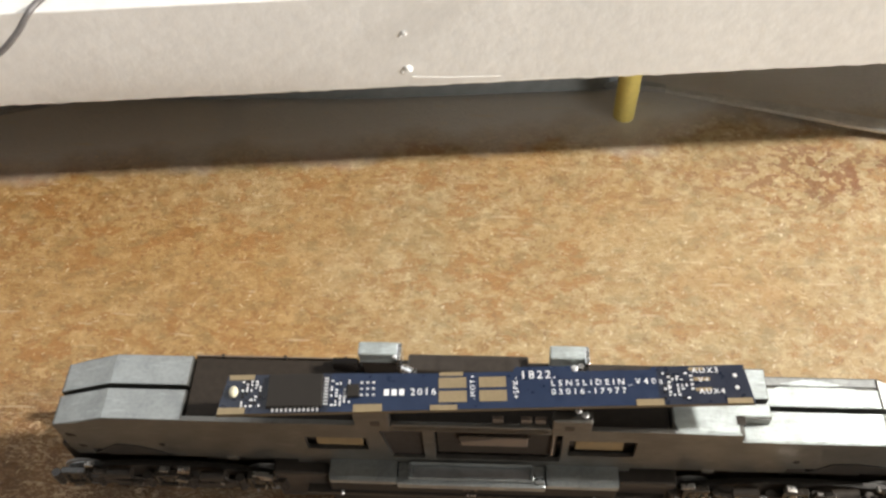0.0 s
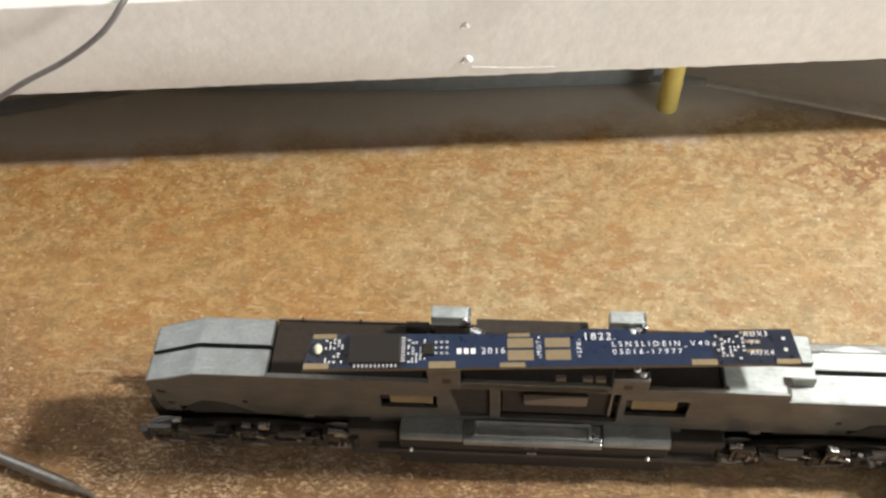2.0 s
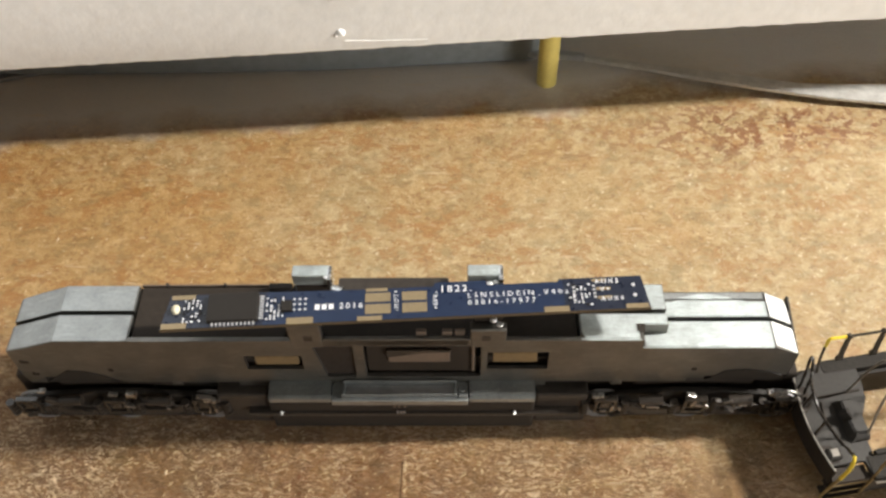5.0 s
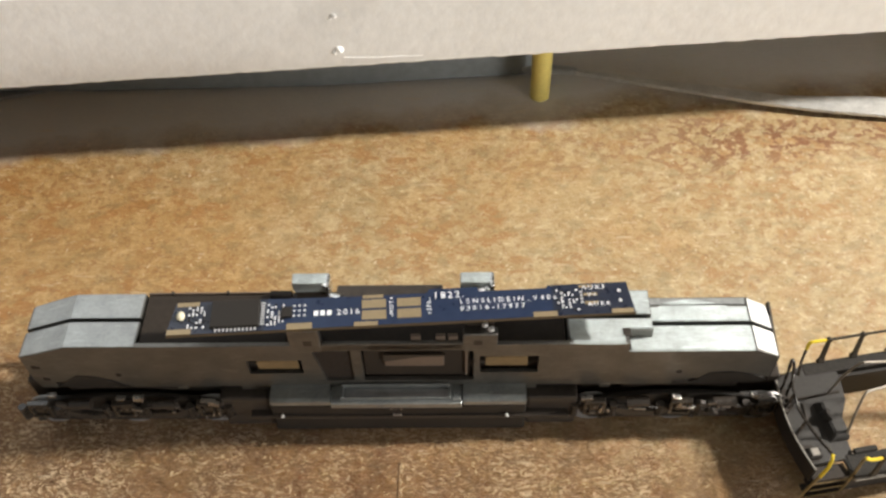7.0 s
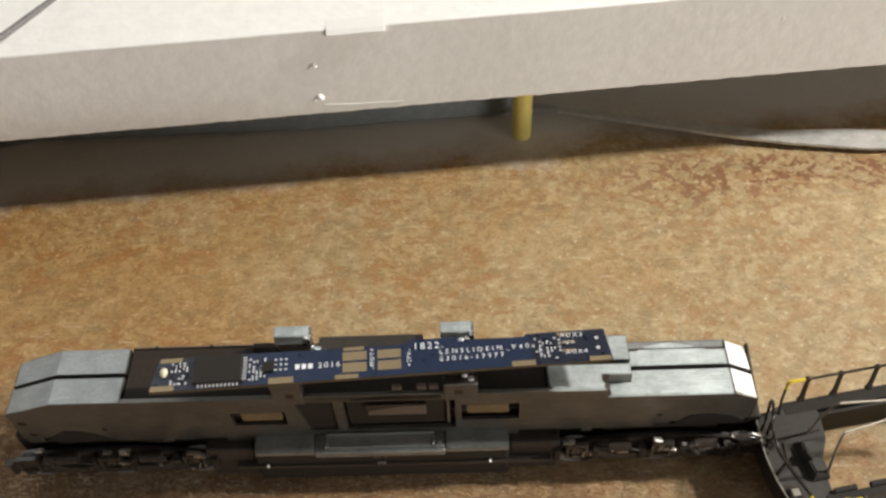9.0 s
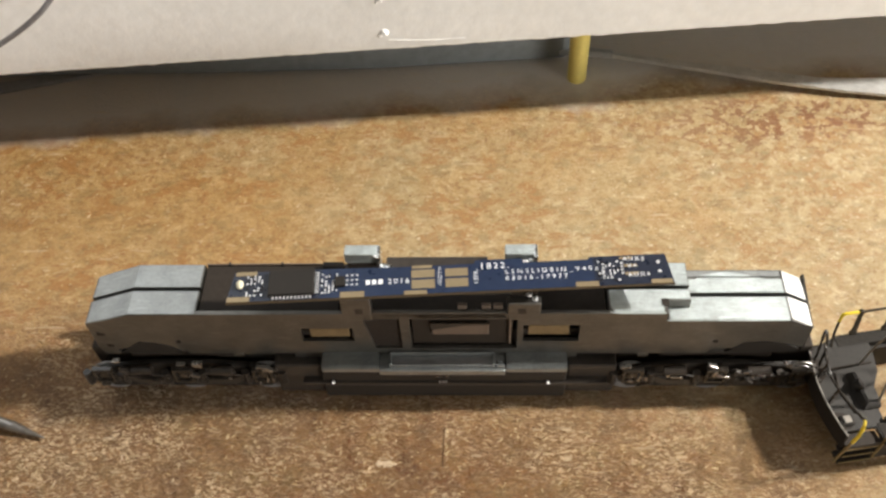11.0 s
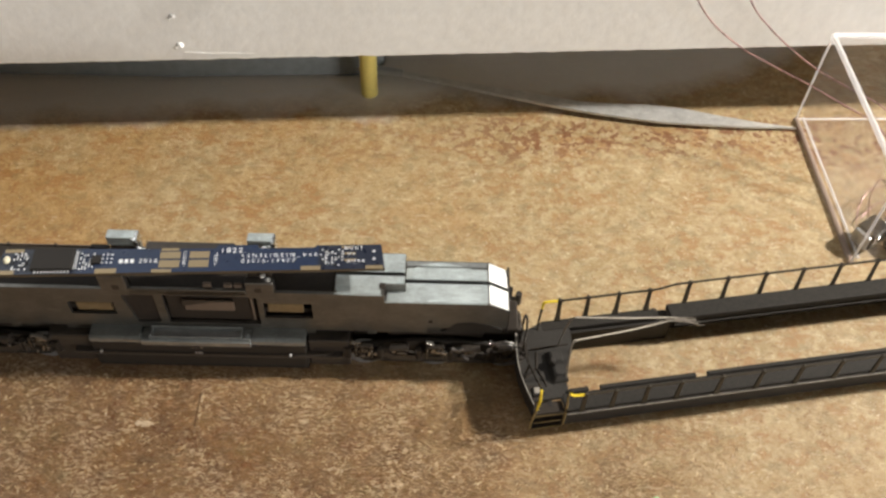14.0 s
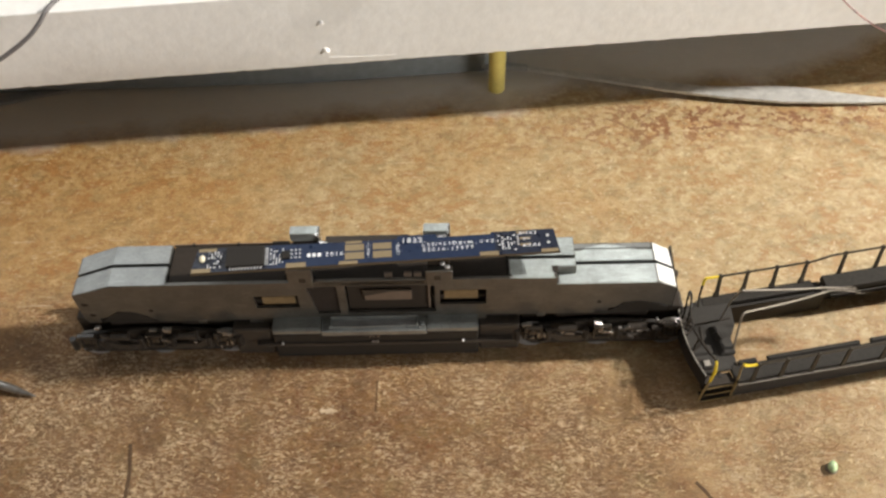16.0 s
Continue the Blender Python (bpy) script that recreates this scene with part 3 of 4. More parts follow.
# left-hand top faces, a skin coloured paler for the light from above
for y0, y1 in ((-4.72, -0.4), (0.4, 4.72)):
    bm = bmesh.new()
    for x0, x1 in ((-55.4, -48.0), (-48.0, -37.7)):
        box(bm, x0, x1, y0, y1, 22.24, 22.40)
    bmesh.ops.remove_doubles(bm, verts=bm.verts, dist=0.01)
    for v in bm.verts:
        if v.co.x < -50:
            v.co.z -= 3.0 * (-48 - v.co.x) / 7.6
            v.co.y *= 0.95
    part("lit_top", bm, M_LIT_ZINC, loco, "cast metal top with pale scuffs, coloured lighter as lit from above")
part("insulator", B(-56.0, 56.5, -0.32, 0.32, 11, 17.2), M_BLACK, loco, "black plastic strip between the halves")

part("tray", B(-37.3, -15.5, -3.95, 4.85, 20.95, 21.9, 0.2), M_TRAY, loco, "black plastic tray in the frame")
part("tray", B(-15.3, 25.3, -3.95, 3.5, 20.0, 21.2, 0.2), M_TRAY, loco, "black plastic tray in the frame")
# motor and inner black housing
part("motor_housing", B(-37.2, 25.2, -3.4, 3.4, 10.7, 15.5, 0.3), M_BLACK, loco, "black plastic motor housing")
part("motor", B(-3.2, 9.0, -3.55, 3.4, 12.5, 17.9, 0.8), M_BLACKGLOSS, loco, "dark motor can")
part("motor_surround", B(-4.6, 11.2, -3.9, -3.3, 12.3, 20.8, 0.15), M_TRAY, loco, "dark motor surround")
part("motor_plate", B(-1.5, 7.4, -4.35, -3.8, 15.6, 18.8, 0.2), M_MOTOR, loco, "dull brown motor plate")
# slanting shade on the motor plate, put on as a dark sliver
part("motor_shade", prism([(-1.6, 17.2), (3.5, 18.5), (7.6, 18.7), (7.6, 19.2), (-1.6, 19.2)], 0, 0.25, 0.05), M_BLACK, loco, "dark sliver for the diagonal shade on the motor plate", m=Matrix.Translation((0, -4.3, 0)) @ Matrix.Rotation(radians(90), 4, "X"))
part("motor_edge", B(10.5, 10.9, -4.4, -3.8, 13.0, 20.0, 0.1), M_MOTOR, loco)
part("inner_plate", B(-11.8, -6.4, -4.3, -3.5, 12.3, 20.8, 0.1), M_DIMBRASS, loco, "flat dark brown plate")
part("flywheel", C((-12, 0, 16.5), (-7, 0, 16.5), 3.3, 3.3, 28), M_BLACKGLOSS, loco, "dark flywheel", True)
part("window_cheek", prism([(-12.0, 12.1), (-10.6, 12.1), (-12.0, 20.9)], 0, 0.66), M_ZINC, loco, "slanting cast side of the window", m=Matrix.Translation((0, -4.1, 0)) @ Matrix.Rotation(radians(90), 4, "X"))
part("window_bar", B(-6.0, -5.05, -4.75, -4.0, 12.2, 20.9, 0.15), M_ZINC, loco)
part("brass_contact", B(-20.6, -14.4, -4.6, -3.9, 15.4, 17.7, 0.15), M_BRASS, loco, "brass pickup strip behind the window")
part("brass_contact", B(13.5, 19.8, -4.6, -3.9, 16.0, 18.6, 0.15), M_BRASS, loco, "brass pickup strip behind the window")
# bosses that hold the board
for x0, x1, xs in ((-14.9, -10.3, -12.2), (10.2, 15.2, 12.4)):
    part("post", B(x0 + 0.5, x1 - 0.5, -3.2, -2.0, 20.8, 27.45, 0.2), M_TRAY, loco, "dark post under the circuit board")
    part("boss", B(x0, x1, -4.86, -3.3, 20.5, 26.3 if x0 < 0 else 25.0, 0.25), M_ZINC, loco, "cast grey boss")
    # dark of the square slot, put on as a black piece
    part("slot", B(xs - 0.6, xs + 0.6, -4.91, -4.6, 22.4, 23.6), M_BLACK, loco, "small dark square slot")
part("rib", B(-10.2, 10.1, -4.8, -4.1, 20.95, 22.6, 0.2), M_ZINC, loco, "cast rail between the bosses")
for x0, x1 in ((-14.7, -9.2), (9.9, 14.8)):
    bm = B(x0, x1, 2.9, 4.9, 25.0, 27.3, 0.25)
    box(bm, x0 + 0.2, x1 - 0.2, 4.1, 4.85, 20.9, 26.8, 0.15)
    clip = part("contact_clip", bm, M_ZINC_CUT, loco, "bright folded metal contact clip")
    part("fold", B(x1 - 0.55, x1 + 0.1, 2.2, 4.7, 24.2, 27.36, 0.18), M_STEEL, clip, "shiny folded end")
    # shade below the clip, made as a dark piece
    part("shade_plate", B(x0 + 0.3, x1 - 0.7, 3.2, 4.0, 21.0, 25.0, 0.1), M_TRAY, clip, "dark piece standing for the shade under the clip")
bm = bmesh.new()
cyl(bm, (-8.9, 2.0, 25.2), (-7.5, 1.2, 25.6), 0.75, 0.75, 18)
part("solder_post", bm, M_STEEL, loco, "shiny metal lug", True)
for x, y, z, r in ((-9.9, 2.7, 27.2, 0.28), (13.0, 2.1, 26.2, 0.5), (13.8, 2.4, 26.5, 0.35), (13.4, -3.6, 25.8, 0.45), (14.3, -3.9, 25.1, 0.45)):
    bm = bmesh.new()
    bmesh.ops.create_icosphere(bm, subdivisions=2, radius=r)
    for v in bm.verts:
        v.co = Vector((x + 1.2 * v.co.x + 0.2 * noise.noise(v.co * 3), y + v.co.y, z + 0.8 * v.co.z))
    part("solder_blob", bm, M_SOLDER, loco, "bright lump of solder", True)
part("brown_tab", B(-18.6, -15.2, 3.6, 4.7, 21.6, 23.2, 0.2), M_DIMBRASS, loco, "small brown tab beside the tray")
part("back_rim", B(-37.3, -15.5, 4.9, 5.15, 20.2, 22.2, 0.08), M_MOTOR, loco, "thin brown rim along the tray")
for x in (-33.6, -25.2, -17.0):
    part("knob", C((x, 5.0, 21.6), (x, 5.0, 22.4), 0.35, 0.25, 10), M_BLACK, loco, "tiny black peg", True)
part("black_strip", B(-15.2, 25.3, 3.7, 4.95, 20.95, 22.4, 0.2), M_BLACK, loco, "black insulating strip along the edge")
part("black_strip", B(-8.5, 7.3, 2.4, 5.0, 22.3, 24.1, 0.3), M_BLACK, loco, "black insulating strip along the edge")
for x in (3.4, 7.0, 8.8):
    part("contact_tab", B(x - 0.7, x + 0.7, -4.05, -3.4, 21.1, 23.4, 0.12), M_MOTOR, loco, "small dull metal tab under the board")
for x in (-33.2, 31.9):
    part("tab", B(x - 0.8, x + 0.8, -4.9, -4.2, 9.8, 10.8, 0.1), M_ZINC, loco, "small cast tab")

# fuel tank weights
for x0, x1 in ((-19.4, -10.2), (10.1, 19.8)):
    bm = B(x0, x1, -7.7, 7.7, 9.4, 10.9)
    bmesh.ops.bevel(bm, geom=[e for e in bm.edges if abs(e.verts[0].co.x - e.verts[1].co.x) > 5 and e.verts[0].co.z > 10.5], offset=0.3, segments=4, affect="EDGES")
    bmesh.ops.bevel(bm, geom=[e for e in bm.edges if e.calc_face_angle(0) > 1.2], offset=0.12, segments=2, affect="EDGES")
    part("tank_weight", bm, M_TANK, loco, "smooth grey metal fuel tank weight", True)
part("tank_body", B(-19.8, 19.9, -7.5, 7.5, 0.9, 9.1, 0.5), M_CHIP, loco, "black plastic fuel tank")
part("tank_cover", B(-10.1, 10.0, -8.0, 8.0, 9.0, 10.4, 0.2), M_TANK, loco, "grey metal cover plate with a raised rim")
for bb in ((-8.4, 8.2, -7.3, -6.9, 10.3, 10.95), (-8.4, 8.2, -5.3, -4.95, 10.3, 11.5), (-8.6, -8.1, -7.3, -5.0, 10.3, 11.2), (7.9, 8.4, -7.3, -5.0, 10.3, 11.2)):
    part("rim", B(*bb, bev=0.12), M_TANK, loco)
part("recess", B(-8.0, 7.8, -6.85, -5.35, 10.35, 10.5), M_DULLSTEEL, loco, "darker recessed panel")
part("lug", C((9.1, -6.4, 10.3), (9.1, -6.4, 11.3), 0.55, 0.45, 12), M_TANK, loco, "small round lug", True)
part("lug", B(8.6, 9.9, -7.5, -6.9, 10.3, 11.0, 0.1), M_TANK, loco)
bm = B(-23, 26.5, -7.9, 7.9, 5.4, 6.2, 0.2)
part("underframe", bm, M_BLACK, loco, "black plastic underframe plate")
for x in (-17.9, 16.9):
    part("pin", C((x, -8.15, 6.5), (x, -7.8, 6.9), 0.25, 0.2, 8), M_SOLDER, loco, "tiny shiny pin end", True)
for x, w in ((-0.5, 0.18), (0.0, 0.14), (0.45, 0.2)):
    part("marking", B(x - w, x + w, -8.02, -7.86, 6.5, 7.1, 0.04), M_DULLSTEEL, loco, "small worn raised marking")
for k, (w, h) in enumerate(((0.5, 0.35), (0.3, 0.3), (0.45, 0.5))):
    part("mould_mark", B(-1.2 + 0.8 * k, -1.2 + 0.8 * k + w, -7.75, -7.5, 7.9, 7.9 + h, 0.05), M_MOTOR, loco)
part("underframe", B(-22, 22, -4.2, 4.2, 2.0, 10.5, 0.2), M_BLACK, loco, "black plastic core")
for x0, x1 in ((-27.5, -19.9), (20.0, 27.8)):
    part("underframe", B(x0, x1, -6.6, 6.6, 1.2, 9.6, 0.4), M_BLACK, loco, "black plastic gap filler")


def tilted(x0, y0, z0, w, h, a, d=0.4, tip=0):
    """A small worn piece of metal, turned in its plane."""
    bm = B(-w, w, -d, d, -h, h, min(w, h) * 0.45)
    bmesh.ops.transform(bm, matrix=Matrix.Translation((x0, y0, z0)) @ Matrix.Rotation(radians(a), 4, "Y") @ Matrix.Rotation(radians(tip), 4, "X"), verts=bm.verts)
    return bm


def truck(cx, metal, seed):
    """Six-wheel truck: gear tower, side frames with nested axle boxes, springs, brake gear, wheels."""
    rr = random.Random(seed)
    t = part("truck", B(cx - 15.5, cx + 15.5, -3.4, 3.4, 2.4, 10.3, 0.4), M_TRAY, loco, "black six-wheel truck with metal bits set in for its glints")
    upright = Matrix.Rotation(radians(90), 4, "X")
    for s in (-1, 1):
        part("side_skirt", prism([(-15.0, 3.2), (-13.4, 1.6), (13.4, 1.6), (15.0, 3.2), (15.0, 7.0), (11.0, 8.4), (4.0, 9.4), (-4.0, 9.4), (-11.0, 8.4), (-15.0, 7.0)], -0.4, 0.4, 0.15), M_CHIP, t, m=Matrix.Translation((cx, s * 5.4, 0)) @ upright)
        prof = [(-15.8, 6.6), (-15.0, 5.4), (-11, 5.0), (-9.5, 5.0), (-8, 3.8), (-3, 3.8), (-1.8, 4.8), (1.8, 4.8), (3, 3.8), (8, 3.8), (9.5, 5.0), (11, 5.0), (15.0, 5.4), (15.8, 6.6), (14.4, 7.2), (9.0, 6.6), (7.6, 5.6), (3.4, 5.6), (2.0, 6.8), (-2.0, 6.8), (-3.4, 5.6), (-7.6, 5.6), (-9.0, 6.6), (-14.4, 7.2)]
        part("side_frame", prism(prof, -0.35, 0.35, 0.12), M_BLACK, t, m=Matrix.Translation((cx, s * 6.5, 0)) @ upright)
        for k in (-1, 0, 1):
            x, y = cx + k * 13.2, s * 6.9
            bm = bmesh.new()
            for bb in ((-1.7, 1.7, 8.7, 9.3), (-1.7, 1.7, 5.4, 6.0), (-1.7, -1.15, 5.7, 9.0), (1.15, 1.7, 5.7, 9.0)):
                box(bm, x + bb[0], x + bb[1], y - 0.5, y + 0.5, bb[2], bb[3], 0.14)
            ab = part("axle_box", bm, M_BLACKGLOSS, t)
            part("cover", B(x - 0.85, x + 0.85, y - 0.35, y + 0.35, 6.5, 8.3, 0.2), M_BLACKGLOSS, ab)
            for dx in (-3.0, 3.0):
                bm = bmesh.new()
                for j in range(4):
                    cyl(bm, (x + dx, s * 6.7, 4.6 + j * 0.9), (x + dx, s * 6.7, 5.15 + j * 0.9), 0.65, 0.65, 12)
                part("spring", bm, M_BLACK, t, "", True)
        for x in (cx - 6.6, cx + 6.6):
            part("brake_cylinder", C((x - 1.7, s * 6.9, 8.5), (x + 1.7, s * 6.9, 8.8), 0.75, 0.75, 16), M_BLACK, t, "black brake cylinder", True)
            part("brake_rod", sweep([(x - 3.3, s * 6.9, 7.8), (x, s * 7.1, 8.2), (x + 3.3, s * 6.9, 6.9)], 0.22, 6), M_BLACK, t, "", True)
        for _ in range(9):
            part("brake_fitting", tilted(cx + rr.uniform(-15, 15), s * 6.8, rr.uniform(4.2, 9.0), rr.uniform(0.4, 1.2), rr.uniform(0.25, 0.6), rr.uniform(-40, 40)), M_BLACK, t)
    for k in (-1, 0, 1):
        x = cx + k * 13.2
        for s in (-1, 1):
            bm = C((x, s * 4.3, 3.3), (x, s * 5.3, 3.3), 3.25, 3.15, 32)
            cyl(bm, (x, s * 4.1, 3.3), (x, s * 4.35, 3.3), 3.7, 3.6, 32)
            part("wheel", bm, M_DULLSTEEL, t, "dull metal wheel", True)
    part("gear_cover", B(cx - 9, cx + 9, -4.2, 4.2, 8.2, 10.5, 0.5), M_BLACK, t)
    # glints on the truck, set in as small shiny metal bits
    for x, z, w, h, a in metal:
        part("glint_bit", tilted(x, -7.1, z + 0.2, w * 0.75, h * 0.7, a, tip=-8 if cx > 0 else -10), M_BITS, t, "shiny metal bit standing for a glint on the truck")
    return t


truck(-42.6, ((-52.4, 12.0, 0.8, 0.35, -5), (-42.2, 10.9, 0.9, 0.18, 8), (-39.7, 10.8, 0.85, 0.75, 5), (-38.9, 10.7, 0.2, 0.8, 10), (-40.6, 7.4, 1.1, 0.25, 22), (-35.0, 6.6, 0.45, 0.35, 40), (-29.0, 9.9, 1.5, 0.2, 12), (-28.3, 9.0, 1.2, 0.45, 14), (-28.8, 6.2, 0.18, 1.0, 12), (-27.9, 6.2, 0.2, 0.7, -10), (-30.2, 5.0, 0.15, 0.7, 5)), 2)
rt = truck(43.6, ((29.0, 10.2, 1.2, 0.25, -8), (31.4, 6.6, 0.25, 0.9, 12), (32.6, 6.5, 0.25, 0.7, -14), (30.2, 5.8, 0.6, 0.2, 0), (36.0, 7.6, 0.35, 0.7, 20), (37.4, 7.0, 1.3, 0.3, 5), (42.6, 10.4, 1.0, 0.22, 18), (43.3, 8.2, 0.3, 1.0, 25), (44.6, 7.4, 1.5, 0.35, 12), (45.6, 7.0, 0.4, 0.5, -30), (48.3, 8.6, 0.9, 0.3, -25), (49.4, 7.8, 0.25, 1.0, 10), (50.6, 7.6, 0.9, 0.3, 15), (23.3, 5.6, 1.6, 0.18, 3), (53.6, 11.2, 0.3, 0.3, 30)), 5)
# highlight along the end wheel's rim, modelled as two bright arcs
for r, z, w in ((2.1, 9.7, 0.2), (1.5, 9.3, 0.13)):
    part("wheel_arc", sweep([(56.4 + r * math.cos(a), -6.9, z + 0.75 * r * math.sin(a)) for a in [radians(5 + 17 * k) for k in range(11)]], w, 8), M_BITS, rt, "bright arc standing for the glint on a wheel rim", True)
# holes, arches and end recesses: dark pieces put where openings are shaded
for x, z in ((-42.1, 14.3), (42.6, 14.3)):
    part("hole", C((x, -4.84, z), (x, -4.5, z), 0.45, 0.45, 14), M_CHIP, loco, "small dark hole in the frame")
for prof in (((-52.4, 11.0), (-50.5, 12.6), (-48.6, 14.2), (-46.0, 13.9), (-43.5, 12.6), (-41.4, 11.0)), ((44.6, 11.2), (46.2, 12.6), (47.2, 13.9), (50.4, 14.3), (53.5, 13.6), (55.6, 12.4), (55.8, 11.2))):
    part("wheel_arch", prism(prof, 0, 0.5), M_CHIP, loco, "dark arch over the end wheel", m=Matrix.Translation((0, -4.42, 0)) @ Matrix.Rotation(radians(90), 4, "X"))
part("end_recess", B(-54.9, -53.0, -4.72, -4.0, 15.8, 17.0, 0.3), M_DIMBRASS, loco, "dark recess at the frame end")
part("end_recess", B(-54.2, -52.2, -4.76, -4.2, 12.4, 13.6, 0.3), M_DIMBRASS, loco, "dark recess at the frame end")
bm = B(-57.5, -53.5, -2, 2, 6.0, 8.0, 0.3)
part("coupler_pocket", bm, M_BLACK, loco, "black coupler pocket")
part("coupler_pocket", B(55.5, 60.0, -2, 2, 6.0, 8.0, 0.3), M_BLACK, loco, "black coupler pocket")
part("end_cap", prism([(-4.3, 10.5), (5.2, 10.5), (5.0, 18.6), (4.8, 19.0), (0, 18.1), (-4.3, 17.6)], 0, 0.35, 0.06), M_BLACK, loco, "thin black end insulator", m=Matrix(((0, 0, 1, 56.55), (1, 0, 0, 0), (0, 1, 0, 0), (0, 0, 0, 1))))

# ---- decoder circuit board ----
pcb = thing("circuit_board", "long blue decoder circuit board lying askew on the chassis", "circuit board", 1.55, -1.75, 27.5, 3.5)
L, W = 67.6, 5.5


def U(u):
    return u - L / 2


outline = [(0.6, -W / 2), (L, -W / 2 + 0.1), (L - 0.6, W / 2), (55.5, W / 2), (55.3, W / 2 - 0.45), (45.5, W / 2 - 0.45), (45.3, W / 2 + 0.35), (38.3, W / 2 + 0.35), (38, W / 2 - 0.3), (28, W / 2 - 0.3), (14, W / 2), (1.6, W / 2)]
core = prism([(U(u), v) for u, v in outline], 0, 0.55)
part("laminate", core, M_PCBEDGE, pcb, "brown board edge")
part("solder_mask", prism([(U(u) + (0.05 if u < 20 else -0.05), v * 0.985) for u, v in outline], 0.55, 0.64), M_PCB, pcb, "blue solder mask")
# both board ends coloured darker where the blue sheen is missing
part("chip_area", prism([(U(u), v) for u, v in ((0.75, -W / 2 + 0.06), (14.6, -W / 2 + 0.06), (14.9, W / 2 - 0.1), (1.75, W / 2 - 0.1))], 0.6, 0.66), M_PCBSHADE, pcb, "solder mask coloured darker under the chip for its missing sheen")
part("chip_area", prism([(U(u), v) for u, v in ((55.9, -W / 2 + 0.14), (67.4, -W / 2 + 0.16), (66.9, W / 2 - 0.1), (56.0, W / 2 - 0.1))], 0.6, 0.66), M_PCBSHADE, pcb, "solder mask coloured darker at the board's end, as in weaker light")
Z = 0.66


def pad(u0, u1, v0, v1):
    return part("gold_pad", B(U(u0), U(u1), v0, v1, Z - 0.05, Z + 0.06), M_GOLD, pcb, "gold-plated pad")


for a in ((28.5, 32.0, 0.25, 1.7), (28.5, 32.0, -1.7, -0.15), (33.6, 37.0, 0.25, 1.7), (33.6, 37.0, -1.7, -0.15), (27.4, 30.8, -2.75, -2.05), (28.6, 31.6, 1.95, 2.5),
          (17.8, 21.4, -2.75, -1.75), (53.0, 56.4, -2.7, -1.85), (64.2, 67.3, -2.65, -1.95), (0.8, 4.2, -2.72, -1.85), (1.8, 5.0, 2.0, 2.72), (60.5, 62.5, 0.55, 1.0), (60.5, 62.5, -0.9, -0.45), (60.0, 62.0, 2.0, 2.4)):
    pad(*a)
part("chip", B(U(7.0), U(13.9), -2.1, 2.35, Z, Z + 0.75, 0.08), M_CHIP, pcb, "black square chip")
part("chip_dimple", C((U(8.2), 1.5, Z + 0.74), (U(8.2), 1.5, Z + 0.77), 0.45, 0.45, 16), M_CHIP, pcb)
for k in range(11):
    part("chip_pin", B(U(7.6 + 0.56 * k), U(7.85 + 0.56 * k), -2.55, -2.05, Z, Z + 0.18), M_SOLDER, pcb)
for k in range(9):
    part("chip_pin", B(U(14.0), U(14.55), -1.7 + 0.44 * k, -1.5 + 0.44 * k, Z, Z + 0.2), M_SOLDER, pcb)
bm = bmesh.new()
bmesh.ops.create_uvsphere(bm, u_segments=16, v_segments=10, radius=0.66)
bmesh.ops.transform(bm, matrix=Matrix.Translation((U(2.6), 0.2, Z + 0.35)) @ Matrix.Diagonal((0.9, 1.2, 0.8, 1)), verts=bm.verts)
part("led", bm, M_LED, pcb, "small pale yellow lamp", True)


def small_parts(u0, u1, v0, v1, n):
    """Tiny parts set on a fine grid, some upright, some across."""
    cells = [(i, j) for i in range(int((u1 - u0) / 0.55)) for j in range(int((v1 - v0) / 0.42))]
    for i, j in rng.sample(cells, min(len(cells), n)):
        u, v = u0 + 0.55 * i, v0 + 0.42 * j
        a, b = rng.choice(((0.36, 0.2), (0.2, 0.3), (0.24, 0.2)))
        part("resistor", B(U(u), U(u + a), v, v + b, Z, Z + 0.2, 0.03), M_CHIP if rng.random() < 0.3 else M_SILK, pcb)


def grid_parts(u0, v0, nu, nv, du, dv):
    for i in range(nu):
        for j in range(nv):
            part("solder_joint", B(U(u0 + i * du), U(u0 + i * du + 0.35), v0 + j * dv, v0 + j * dv + 0.25, Z, Z + 0.16), M_SOLDER, pcb)


small_parts(3.6, 6.7, -1.8, 2.2, 34)
small_parts(14.9, 18.2, -1.9, 2.2, 32)
grid_parts(18.6, -0.6, 3, 3, 0.75, 0.85)
part("chip", B(U(17.0), U(18.5), -0.8, 0.9, Z, Z + 0.5, 0.06), M_CHIP, pcb)
grid_parts(57.2, -1.1, 1, 4, 0.6, 0.7)
grid_parts(60.0, -0.7, 1, 4, 0.6, 0.6)
small_parts(56.6, 60.4, -1.9, 2.0, 26)
for v in (1.2, -0.5):
    part("test_point", C((U(65.7), v, Z), (U(65.7), v, Z + 0.05), 0.28, 0.28, 12), M_SOLDER, pcb)
# a name reduced to bars, and the readable printing
for k in range(3):
    part("printed_bar", B(U(21.6 + 0.95 * k), U(22.25 + 0.95 * k), -0.6, 0.25, Z, Z + 0.02), M_SILK, pcb)
lettering("printing", "2016", 1.35, U(24.9), -0.62, Z + 0.02, pcb)
lettering("printing", "-MOT+", 0.95, U(33.1), -1.45, Z + 0.02, pcb, 90)
lettering("printing", "+SPK-", 0.95, U(38.5), -1.4, Z + 0.02, pcb, 90)
lettering("printing", "1822.", 1.6, U(38.8), 1.35, Z + 0.02, pcb)
lettering("printing", "LSNSLIDEIN_V40a", 1.16, U(42.6), 0.25, Z + 0.02, pcb, gap=1.62)
lettering("printing", "03016-17977", 1.16, U(42.6), -0.95, Z + 0.02, pcb, gap=1.55)
